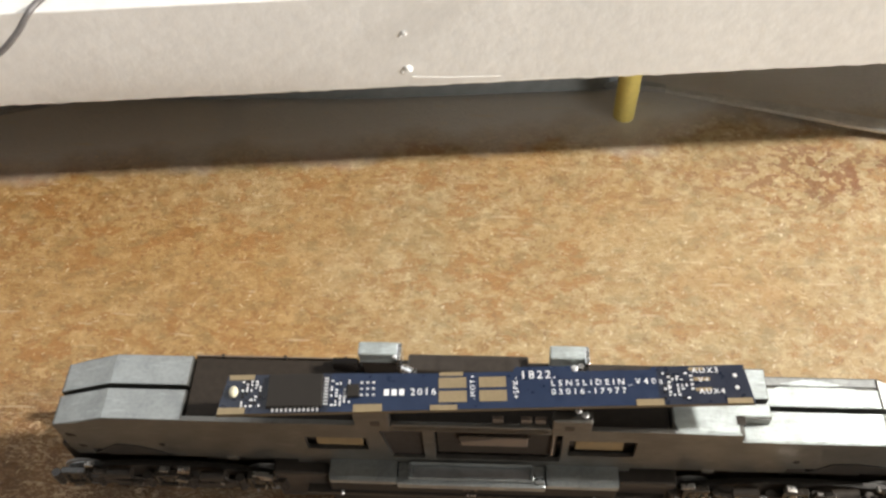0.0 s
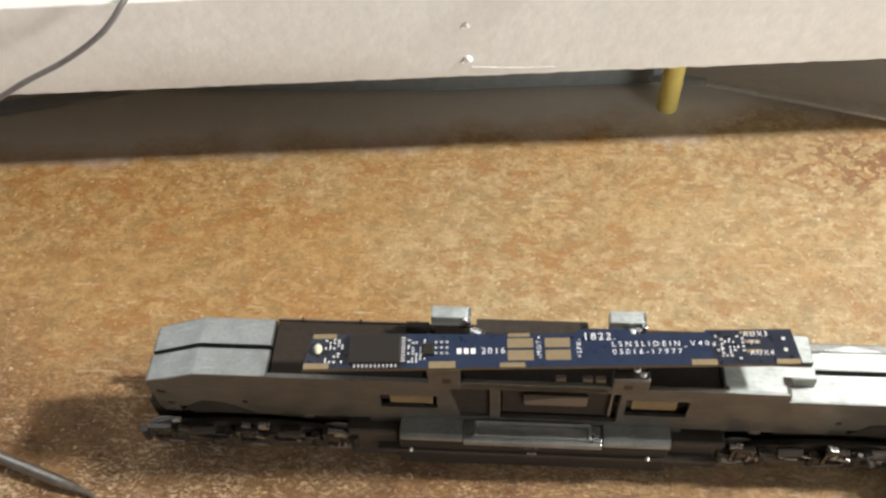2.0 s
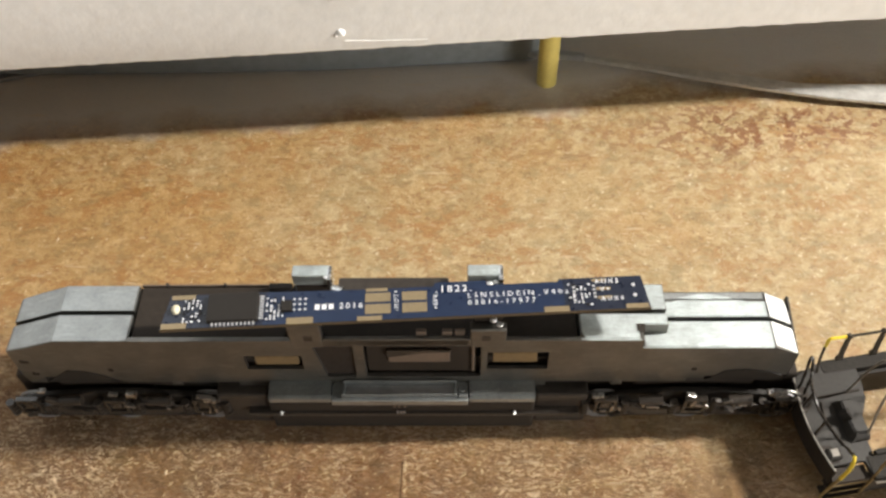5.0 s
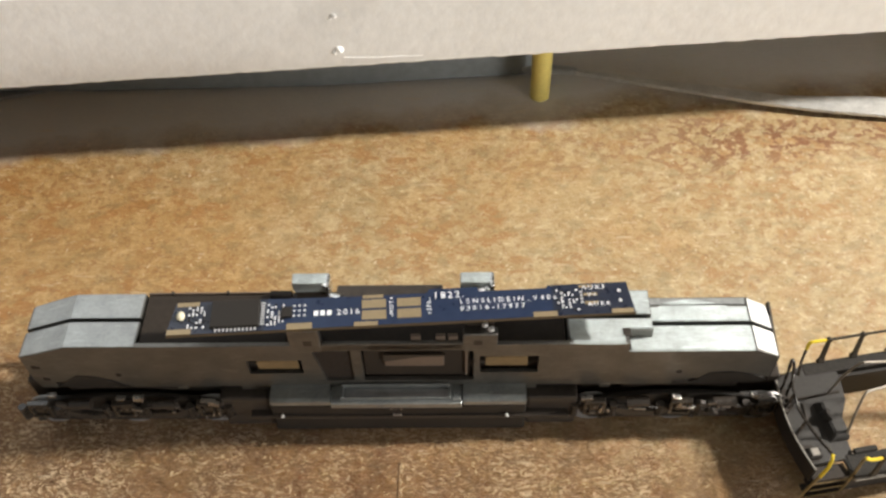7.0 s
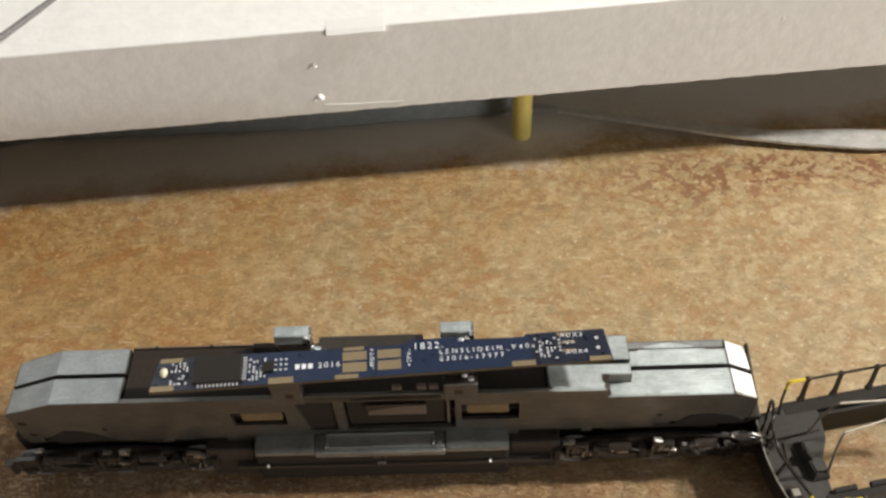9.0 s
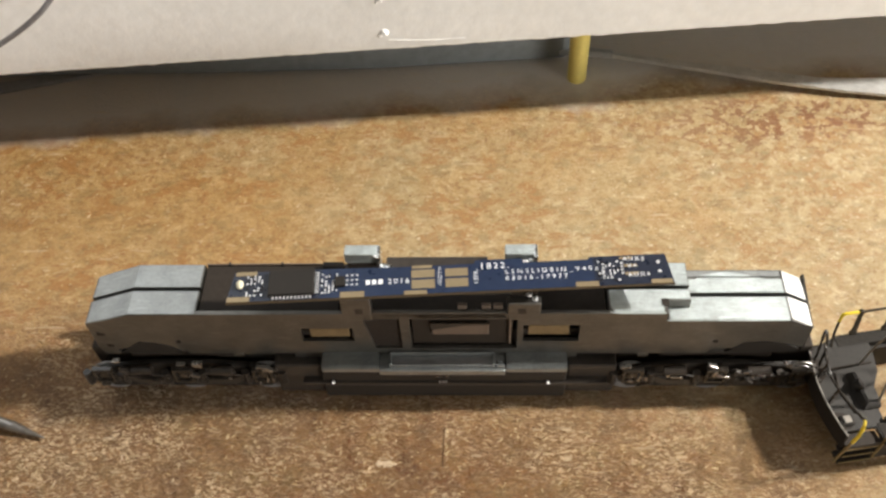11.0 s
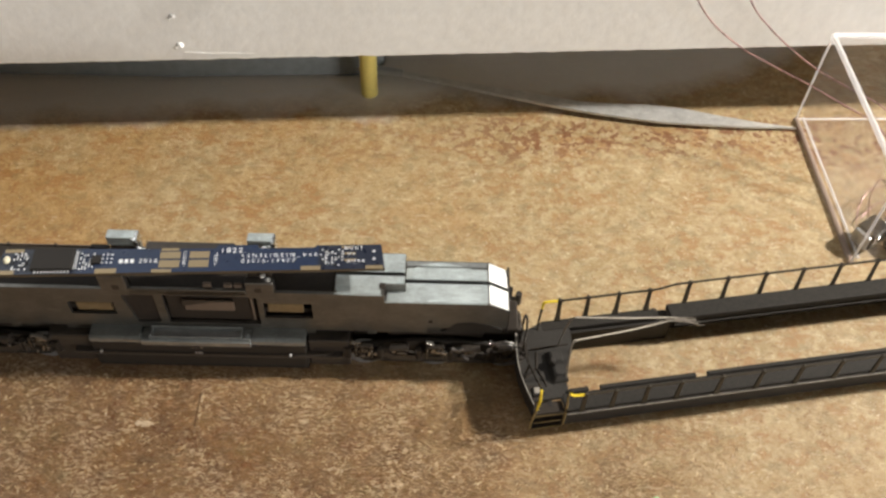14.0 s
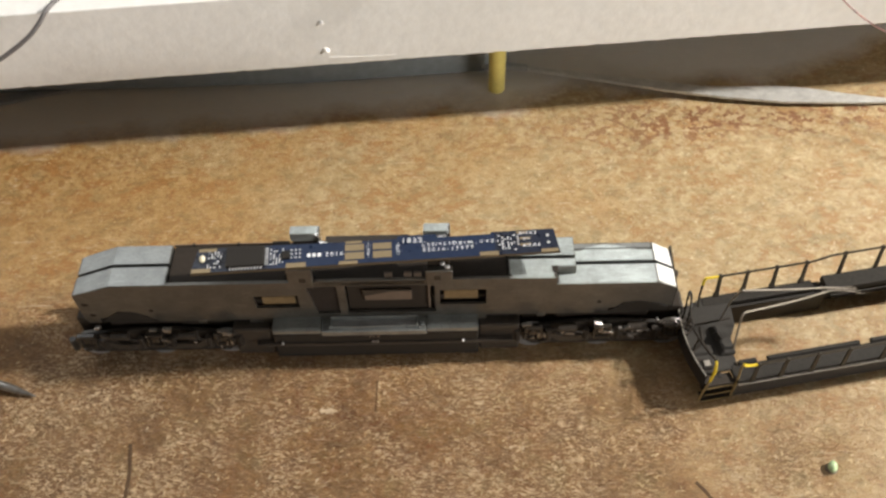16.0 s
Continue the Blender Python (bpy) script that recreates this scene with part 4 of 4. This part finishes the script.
lettering("printing", "AUX3", 1.1, U(60.4), 1.6, Z + 0.07, pcb)
lettering("printing", "V+", 1.05, U(61.0), 0.3, Z + 0.07, pcb)
lettering("printing", "AUX4", 1.05, U(60.9), -1.3, Z + 0.07, pcb)

# ---- walkway shell with handrails ----
shell = thing("walkway_shell", "dark grey plastic model locomotive walkway with handrails, lying on the bench", "model walkway", 66.0, -18.0, 0, 10.2)
WID, LEN, DK = 19.4, 125.0, 7.4


def deck(name, v0, v1, u0, u1, z0, z1):
    return part(name, B(u0, u1, v0, v1, z0, z1, 0.15), M_GREYPLASTIC, shell)


deck("walkway", -0.4, 3.2, 3.0, LEN, 6.6, DK)
deck("walkway", 17.2, WID, 2.6, 26.0, 6.4, DK)
part("inner_skirt", B(4.0, 28.6, 16.5, 17.1, 0.3, 6.4, 0.1), M_CHIP, shell, "black inner face under the walkway")
part("walkway_gap", B(26.1, 27.9, 17.2, WID, 5.0, 6.4, 0.1), M_CHIP, shell, "dark gap in the walkway")
deck("walkway", 15.9, WID, 28.0, LEN, 6.8, DK + 0.9)
part("side_sill", B(2.9, LEN, 0.5, 1.4, 0.3, 6.5, 0.15), M_CHIP, shell, "black side sill")
part("side_sill", B(3.2, LEN, WID - 0.9, WID - 0.1, 0.3, 6.3, 0.15), M_CHIP, shell, "black side sill")
deck("inner_lip", 3.0, 3.8, 4.4, 8.0, 7.2, 8.1)
deck("inner_lip", 3.0, 3.8, 10.2, 28.8, 7.2, 8.1)
deck("inner_lip", 3.0, 3.8, 31.0, LEN, 7.2, 8.2)
part("inner_ledge", B(29, LEN, 15.5, 15.9, 5.9, 6.3, 0.1), M_GREYPLASTIC, shell, "thin ledge under the walkway")
# end platform
part("platform", prism([(-3.0, 2.6), (-3.7, 5), (-4.0, 8.3), (-3.6, 12), (-3.0, 15.5), (-1.6, 17.6), (2.5, WID - 0.2), (8.0, WID - 0.4), (7.8, 15.6), (7.2, 12.2), (5.2, 9.0), (4.5, 6.0), (4.3, 0.0), (2.9, 0.2), (2.7, 2.6)], 6.5, 7.3, 0.12), M_PLATFORM, shell, "dark grey end platform")
pl = [(-3.2 - 1.0 * math.sin(math.pi * k / 14), 1.0 + 15.6 * k / 14) for k in range(15)]
part("pilot", prism(pl + [(x + 0.35, y) for x, y in pl[::-1]], 5.2, 9.0), M_CHIP, shell, "thin curved end plate")
# unseen plate added to make the platform's cast shadow solid
part("shadow_plate", B(0.2, 1.0, 1.6, 17.4, 0.4, 6.5, 0.1), M_CHIP, shell, "hidden black plate added under the platform to fill its shadow")
# thin lit line of the rim, painted pale
part("pilot_rim", sweep([(x + 0.15, y, 9.05) for x, y in pl], 0.17, 6), M_SILL, shell, "rim of the end plate, coloured pale as a lit edge", True)
# dark plates laid on for the shade in the platform's recesses
for quad in ([(-3.6, 12.6), (-1.6, 12.2), (-1.0, 15.4), (-2.6, 15.8)], [(-3.6, 3.0), (-1.0, 2.8), (-1.3, 5.6), (-3.8, 6.0)]):
    part("recess", prism(quad, 7.2, 7.36), M_TRAY, shell, "dark recess")
part("step_well", B(-2.8, 2.8, 0.3, 2.5, 5.4, 6.4, 0.1), M_TRAY, shell, "dark floor of the step well")
bm = B(1.6, 5.0, 5.4, 12.4, 7.2, 8.9)
for v in bm.verts:
    if v.co.z > 8:
        v.co.x = 2.4 if v.co.x < 3 else 4.5
        v.co.y += 0.8 if v.co.y < 9 else -0.8
bmesh.ops.bevel(bm, geom=bm.edges[:], offset=0.2, segments=2, affect="EDGES")
riser = part("riser", bm, M_PLATFORM, shell, "grey sloped block on the platform")
part("socket", C((2.1, 9.4, 8.0), (2.9, 9.4, 8.99), 0.95, 0.95, 20), M_CHIP, riser, "round dark socket", True)
for p, q in (((-4.0, 6.7), (-0.4, 9.4)), ((-3.9, 10.6), (-1.4, 12.6)), ((-0.8, 13.4), (6.6, 13.6)), ((-0.4, 9.4), (0.6, 5.2)), ((-0.4, 9.4), (0.2, 12.6))):
    part("rib", sweep([(p[0], p[1], 7.35), (q[0], q[1], 7.35)], 0.22, 6), M_TRAY, shell, "thin dark rib")
box_ = part("coupler_box", B(-2.6, -0.6, 3.2, 5.0, 7.2, 8.3, 0.2), M_GREYPLASTIC, shell, "small square coupler box")
part("cover", B(-2.2, -1.0, 3.5, 4.7, 8.25, 8.5, 0.1), M_SILL, box_)
for u, v in ((-2.8, 14.2), (-1.9, 13.2), (-3.2, 11.6)):
    part("bracket", tilted(u, v, 7.8, 0.5, 0.45, 20), M_TRAY, shell)
for s_ in (0, 1):
    for h in (0.7, 3.0, 5.3):
        v0, v1 = (0.2, 2.4) if s_ == 0 else (WID - 2.6, WID - 0.2)
        step = part("step", B(-2.6, 2.9, v0, v1, h - 0.3, h + 0.2, 0.08), M_TRAY, shell)
        part("tread_edge", B(-2.5, 2.8, v0 - 0.04 if s_ == 0 else v1 - 0.1, v0 + 0.1 if s_ == 0 else v1 + 0.04, h + 0.02, h + 0.24, 0.03), M_OCHRE, step, "rubbed ochre edge")


def handrail(side):
    v = -0.42 if side == 0 else WID - 0.2
    lean = 0.2 if side == 0 else 0.6
    foot = 6.5 if side == 0 else 7.2
    h0, h1 = (12.5, 12.5) if side == 0 else (13.2, 14.3)
    line = [(5.2, v + lean, h0), (24.6, v + lean, h0), (25.6, v + lean, h0 + 0.08 * (h1 - h0)), (28.4, v + lean, h0 + 0.9 * (h1 - h0)), (29.6, v + lean, h1), (LEN - 3, v + lean, h1)]
    r = part("handrail", sweep(line, 0.23, 6), M_RAIL, shell, "thin dark handrail", True)
    for u in [5.9, 11.5, 17.6, 23.8] + [31.6 + 7.8 * k for k in range(12)]:
        h = (h0 if u < 24 else h1) - foot
        bm = B(-0.42, 0.42, -0.16, 0.16, 0, h, 0.06)
        for q in bm.verts:
            q.co = Vector((u + q.co.x * (1.15 - 0.35 * q.co.z / h), v + q.co.y + lean * q.co.z / h, q.co.z + foot))
        st = part("stanchion", bm, M_RAIL, r)
        part("foot", B(u - 0.55, u + 0.55, v - 0.2, v + 0.45, foot, foot + 1.0, 0.1), M_RAIL, st)
        part("rail_eye", C((u, v + lean - 0.32, h + foot), (u, v + lean + 0.32, h + foot), 0.4, 0.4, 10), M_RAIL, st, "", True)
    if side == 0:
        # worn edge whose top light is put into the pale colour
        part("sill_edge", B(3.2, LEN - 1, -0.8, -0.36, 6.45, 6.75, 0.05), M_SILL, shell, "worn edge of the walkway, coloured paler for the lamp on it")
        part("rail_end", sweep(smooth_path([(2.9, 0.0, 13.1), (3.4, -0.1, 12.7), (4.2, -0.2, 12.5), (6.2, -0.22, 12.5)], 4), 0.27, 6), M_YELLOW, r, "yellow painted handrail end", True)
        part("post", sweep(smooth_path([(3.3, 0.5, 0.6), (3.2, 0.2, 6.0), (2.8, 0.0, 11.5), (2.9, 0.0, 13.1)], 4), 0.22, 6), M_OCHRE, r, "dull ochre post", True)
        part("grab_iron", sweep(smooth_path([(-2.6, 0.1, 8.6), (-2.4, 0.0, 11.5), (-2.4, 0.2, 13.8), (-2.3, 0.7, 14.6)], 4), 0.27, 6), M_YELLOW, r, "yellow painted grab iron", True)
        part("post", sweep(smooth_path([(-3.0, 0.7, 0.6), (-2.9, 0.4, 4.5), (-2.6, 0.1, 8.6)], 4), 0.24, 6), M_OCHRE, r, "dull ochre post", True)
    else:
        part("rail_end", sweep(smooth_path([(2.5, 19.6, 11.6), (2.7, 19.8, 13.0), (3.3, 19.8, 13.3), (5.4, v + lean, 13.2)], 4), 0.26, 6), M_YELLOW, r, "yellow painted handrail end", True)
        part("post", sweep(smooth_path([(1.6, 17.6, 7.2), (1.9, 18.6, 9.0), (2.3, 19.3, 10.6), (2.5, 19.6, 11.6)], 4), 0.22, 6), M_RAIL, r, "", True)


handrail(0)
handrail(1)
er = part("end_rail", sweep(smooth_path([(-2.6, 15.2, 7.2), (-2.4, 15.3, 9.5), (-2.0, 16.3, 12.8), (-1.6, 16.9, 14.0), (-1.3, 16.4, 13.2), (-1.5, 15.0, 11.0), (-2.3, 13.2, 11.6), (-2.6, 12.1, 12.0), (-2.8, 9.8, 11.6), (-2.7, 7.5, 12.0), (-2.4, 5.0, 12.4), (-2.1, 2.9, 13.0), (-2.3, 0.8, 14.5)], 5), 0.24, 6), M_BLACKGLOSS, shell, "thin glossy black end rail", True)
for p, q in (((-2.6, 12.1, 12.0), (-3.4, 12.0, 7.2)), ((-2.7, 7.5, 12.0), (-3.6, 7.2, 7.2)), ((-1.5, 15.0, 11.0), (-1.8, 14.4, 7.2))):
    part("stanchion", sweep([p, q], 0.24, 6), M_BLACKGLOSS, er, "", True)

# bent wire on the platform
wire = thing("bent_wire", "grey bent metal wire loop with twisted ends on the walkway", "wire", 0, 0, 0)
near = smooth_path([(69.2, -11.4, 7.4), (69.1, -10.3, 13.5), (69.2, -9.7, 17.0), (69.6, -9.3, 17.7), (70.6, -8.9, 17.6), (80.8, -4.9, 15.2), (88.7, -1.5, 13.6), (91.6, -1.3, 13.3), (94.5, -1.9, 13.0)], 4)
far = smooth_path([(68.2, -3.8, 7.4), (68.6, -4.3, 13.5), (69.3, -4.9, 18.0), (69.8, -5.0, 18.7), (70.8, -4.8, 18.6), (80.0, -3.0, 16.2), (88.5, -1.0, 13.9), (91.0, -0.9, 13.4), (93.6, -1.0, 13.2)], 4)
part("strand", sweep(near, 0.19, 8), M_BAREWIRE, wire, "", True)
part("strand", sweep(far, 0.18, 8), M_BAREWIRE, wire, "", True)
for k in range(3):
    part("frayed_end", sweep(smooth_path([(86.5 + k, -2.0 + 0.35 * k, 14.2), (90, -1.9 + 0.5 * k, 14.0 - 0.2 * k), (92.0, -1.6 + 0.5 * k, 13.5), (95.2 - 0.7 * k, -2.2 + 0.8 * k, 13.3)], 4), 0.08, 6), M_BAREWIRE, wire, "frayed strand", True)

# ---- clear box with bits in it ----
cbox = thing("clear_box", "small open clear acrylic box holding wires and parts", "plastic box", 134.2, 24.2, 0, 3.2)
BX, BY, BH, T = 48.0, 44.0, 26.3, 1.2
for bb in ((0, T, 0, BY, 0.2, BH), (BX - T, BX, 0, BY, 0.2, BH), (T + 0.02, BX - T - 0.02, 0, T, 0.2, BH), (T + 0.02, BX - T - 0.02, BY - T, BY, 0.2, BH), (T + 0.02, BX - T - 0.02, T + 0.02, BY - T - 0.02, 0.2, 1.2)):
    part("pane", B(*bb), M_ACRYLIC, cbox, "clear acrylic pane").visible_shadow = False
for a, b_ in (((0, 0, BH), (BX, 0, BH)), ((0, 0, BH), (0, BY, BH)), ((0, BY, BH), (BX, BY, BH)), ((BX, 0, BH), (BX, BY, BH)), ((0, 0, 0.6), (0, 0, BH)), ((0, BY, 0.6), (0, BY, BH)), ((0, 0, 0.5), (0, BY, 0.5)), ((0, BY, 0.5), (BX, BY, 0.5))):
    top, foot = min(a[2], b_[2]) > 20, max(a[2], b_[2]) < 2
    brown = foot and a[0] == b_[0]
    thick = 0.6 if top else 0.7 if brown else 0.3
    part("rounded_edge", C(a, b_, thick, thick, 10), M_EDGEFOOT if brown else M_EDGE, cbox, "foot edge coloured brown for the shadow line along it" if brown else "frosted rounded edge", True).visible_shadow = brown
part("rounded_edge", C((1.5, 0.4, 1.3), (1.5, BY - 0.4, 1.3), 0.3, 0.3, 10), M_EDGE, cbox, "frosted rounded edge", True).visible_shadow = False
bits = thing("loose_motor", "small dark motor with a dull metal end in the clear box", "motor part", 138.6, 29.8, 1.6, 35)
part("body", B(-2.6, 3.2, -2.4, 2.4, 0, 4.6, 0.5), M_CHIP, bits)
part("end_cap", B(-3.6, -2.5, -2.0, 2.0, 0.4, 4.2, 0.4), M_DULLSTEEL, bits, "dull metal end cap")
part("terminal", B(-2.2, -1.2, -2.8, -2.3, 2.0, 4.9, 0.1), M_STEEL, bits, "shiny terminal")
part("shaft", C((3.2, 0, 2.4), (5.6, 0, 2.4), 0.5, 0.5, 12), M_STEEL, bits, "", True)
wheel = thing("small_wheel", "small black wheel lying in the clear box", "wheel", 143.6, 28.0, 1.5, 0)
part("tyre", C((0, 0, 0), (0.3, -0.4, 1.5), 2.0, 1.9, 28), M_CHIP, wheel, "", True)
part("hub", C((0.3, -0.4, 1.4), (0.35, -0.45, 1.8), 0.8, 0.7, 16), M_TRAY, wheel, "", True)
redbit = thing("red_part", "small red plastic part in the clear box", "plastic part", 146.0, 33.0, 1.6, -15)
part("body", B(-2.4, 4.0, -2.0, 2.0, 0, 3.6, 0.5), M_REDPLASTIC, redbit)
part("collar", C((-2.9, 0, 1.8), (-2.3, 0, 1.8), 1.2, 1.2, 16), M_DARKRED, redbit, "", True)
def strands(label, pts, r, mat, cat="wire", name="thin_wire", group=""):
    w = thing(name, label, cat, group=group)
    part("strand", sweep(smooth_path(pts, 10), r, 8), mat, w, "", True)
    return w


strands("thin reddish enamelled wire drooping from the board into the box", [(78, 112, 40.3), (87, 84, 45.0), (92.5, 67, 45.4), (97.7, 63.5, 37.9), (102.8, 63, 31.9), (110.2, 62, 26.6), (116.8, 60, 24.1), (125.4, 56, 22.0), (132.7, 51, 20.7), (138.2, 47, 19.7), (143, 43, 15), (146, 38, 7), (147, 35, 4)], 0.18, M_REDWIRE, group="red wires")
strands("thin reddish enamelled wire drooping from the board into the box", [(92, 112, 40.3), (100, 86, 45.2), (105.5, 69, 44.8), (109.8, 65, 36.6), (115.8, 64.5, 30.2), (123, 63.5, 24.6), (128.3, 61, 22.1), (135, 56, 21.1), (141.3, 52, 19.8), (147, 47, 15), (149, 41, 7), (150, 37, 4)], 0.18, M_REDWIRE, group="red wires")
for pts in ([(137, 33, 2.2), (138.5, 38, 3.2), (141.5, 42, 4.0), (146, 43.5, 4.2), (152, 42, 3.6)], [(140, 34, 2.0), (140.5, 39, 5.5), (142.5, 41.5, 8.5), (145, 40, 5), (145.5, 36, 2.4)], [(139, 36, 1.6), (143, 39.5, 2.2), (148, 40.5, 2.4), (155, 39.5, 2.0)]):
    strands("loose thin wire curled in the clear box", pts, 0.15, M_REDWIRE, group="loose wires")
strands("dark grey cable hanging down across the white board", [(-50, 95, 38.8), (-58, 75, 40.5), (-62, 58, 44.5), (-65.5, 50, 45.2), (-68.4, 47, 42.4), (-71.6, 45.5, 39.8), (-78, 44, 36), (-87, 42, 32), (-100, 40, 24), (-120, 38, 8), (-132, 36, 0.7), (-150, 34, 0.6)], 0.5, M_WIRE, "cable", "thin_cable")

# ---- small things on the bench ----
rod = thing("steel_rod", "dark worn steel tool shaft with a pointed tip on the bench", "tool", -67.0, -15.6, 0.0, 163)
part("tip", C((0, 0, 0.7), (6, 0, 1.25), 0.15, 0.9, 20), M_WORNSTEEL, rod, "ground pointed tip", True)
part("shaft", C((5.9, 0, 1.25), (70, 0, 3.2), 0.9, 1.3, 20), M_WORNSTEEL, rod, "", True)
part("handle", C((68, 0, 3.4), (130, 0, 4.6), 4.2, 4.6, 24), M_BLACK, rod, "black handle", True)
green = thing("green_component", "tiny pale green glass bead with a brown collar on the bench", "bead", 85.0, -32.0, 0, 80)
bm = bmesh.new()
bmesh.ops.create_uvsphere(bm, u_segments=16, v_segments=10, radius=1.0)
bmesh.ops.transform(bm, matrix=Matrix.Translation((0, 0, 0.9)) @ Matrix.Diagonal((1.15, 0.85, 0.95, 1)), verts=bm.verts)
part("body", bm, M_RUBBERGREEN, green, "", True)
part("collar", C((0, 0, 0.0), (0, 0, 0.4), 1.15, 1.0, 16), M_MOTOR, green, "dull brown collar", True)
for nm, pts, r in (("groove", [(-46.2, -25.8, 0), (-45.6, -29, 0), (-45.0, -33, 0), (-44.8, -40, 0)], 0.42), ("groove", [(59.8, -34.4, 0), (61.4, -36.5, 0), (62.9, -39, 0)], 0.38),
                   ("groove", [(0.45, -12.5, 0), (0.4, -16, 0), (0.4, -19.5, 0)], 0.1)):
    t = tagged(part(nm, sweep(smooth_path(pts, 5), r, 6, taper=None), M_CRACK), "dark groove scored into the bench top", "groove", kind="structure")
    t.scale.z = 0.15
bm = bmesh.new()
for _ in range(16):
    a, d = rng.uniform(0, 6.28), rng.uniform(0, 1)
    x, y, w, h = 1.7 * d * math.cos(a), 1.0 * d * math.sin(a), rng.uniform(0.2, 0.5), rng.uniform(0.15, 0.35)
    box(bm, x - w, x + w, y - h, y + h, -0.02, rng.uniform(0.05, 0.16), 0.05)
spot = thing("glue_spot", "pale dried glue spot on the bench", "spot", -8.6, -18.9, 0)
part("film", bm, M_PALE, spot)

# raised wood fibres and shavings on the worn bench
verts, faces = [], []


def sliver(x, y, a, ln, w, h):
    """A low spindle of torn wood."""
    ca, sa, n = math.cos(a), math.sin(a), len(verts)
    for u, q, z in ((-ln, 0, 0.0), (0, -w, 0.0), (ln, 0, 0.0), (0, w, 0.0), (rng.uniform(-0.4, 0.4) * ln, 0, h)):
        verts.append(((x + u * ca - q * sa) * mm, (y + u * sa + q * ca) * mm, (z + 0.005) * mm))
    faces.extend([(n, n + 1, n + 4), (n + 1, n + 2, n + 4), (n + 2, n + 3, n + 4), (n + 3, n, n + 4)])


for _ in range(5200):
    x, y = rng.uniform(-110, 130), rng.uniform(-46, 62)
    if y > -9 - 0.1 * x and rng.random() < 0.85:
        continue
    sliver(x, y, radians(rng.choice((35, 55, 80, 10, -20)) + rng.gauss(0, 18)), rng.uniform(0.15, 0.75), rng.uniform(0.05, 0.14), rng.uniform(0.03, 0.16))
# slivers along old scratches
for (x0, y0), (x1, y1), k in (((15, -17.4), (52, -12.0), 60), ((-82, 16.4), (-62, 24.5), 45), ((-18.6, -24.3), (-1.7, -21.2), 22), ((-16.2, -30.0), (2.5, -27.6), 26), ((0.9, -12.6), (1.0, -19.6), 26), ((-8, -23), (-1, -17.5), 12), ((60, 27.5), (77, 31.9), 12)):
    for _ in range(k):
        f = rng.random()
        sliver(x0 + f * (x1 - x0) + rng.gauss(0, 0.12), y0 + f * (y1 - y0) + rng.gauss(0, 0.12), math.atan2(y1 - y0, x1 - x0) + rng.gauss(0, 0.25), rng.uniform(0.2, 0.6), rng.uniform(0.03, 0.08), rng.uniform(0.02, 0.06))
me = bpy.data.meshes.new("wood_fibres")
me.from_pydata(verts, [], faces)
me.materials.append(M_SPLINTER)
tagged(new("wood_fibres", me), "pale raised wood fibres scattered on the worn bench", "wood fibre", kind="stuff")
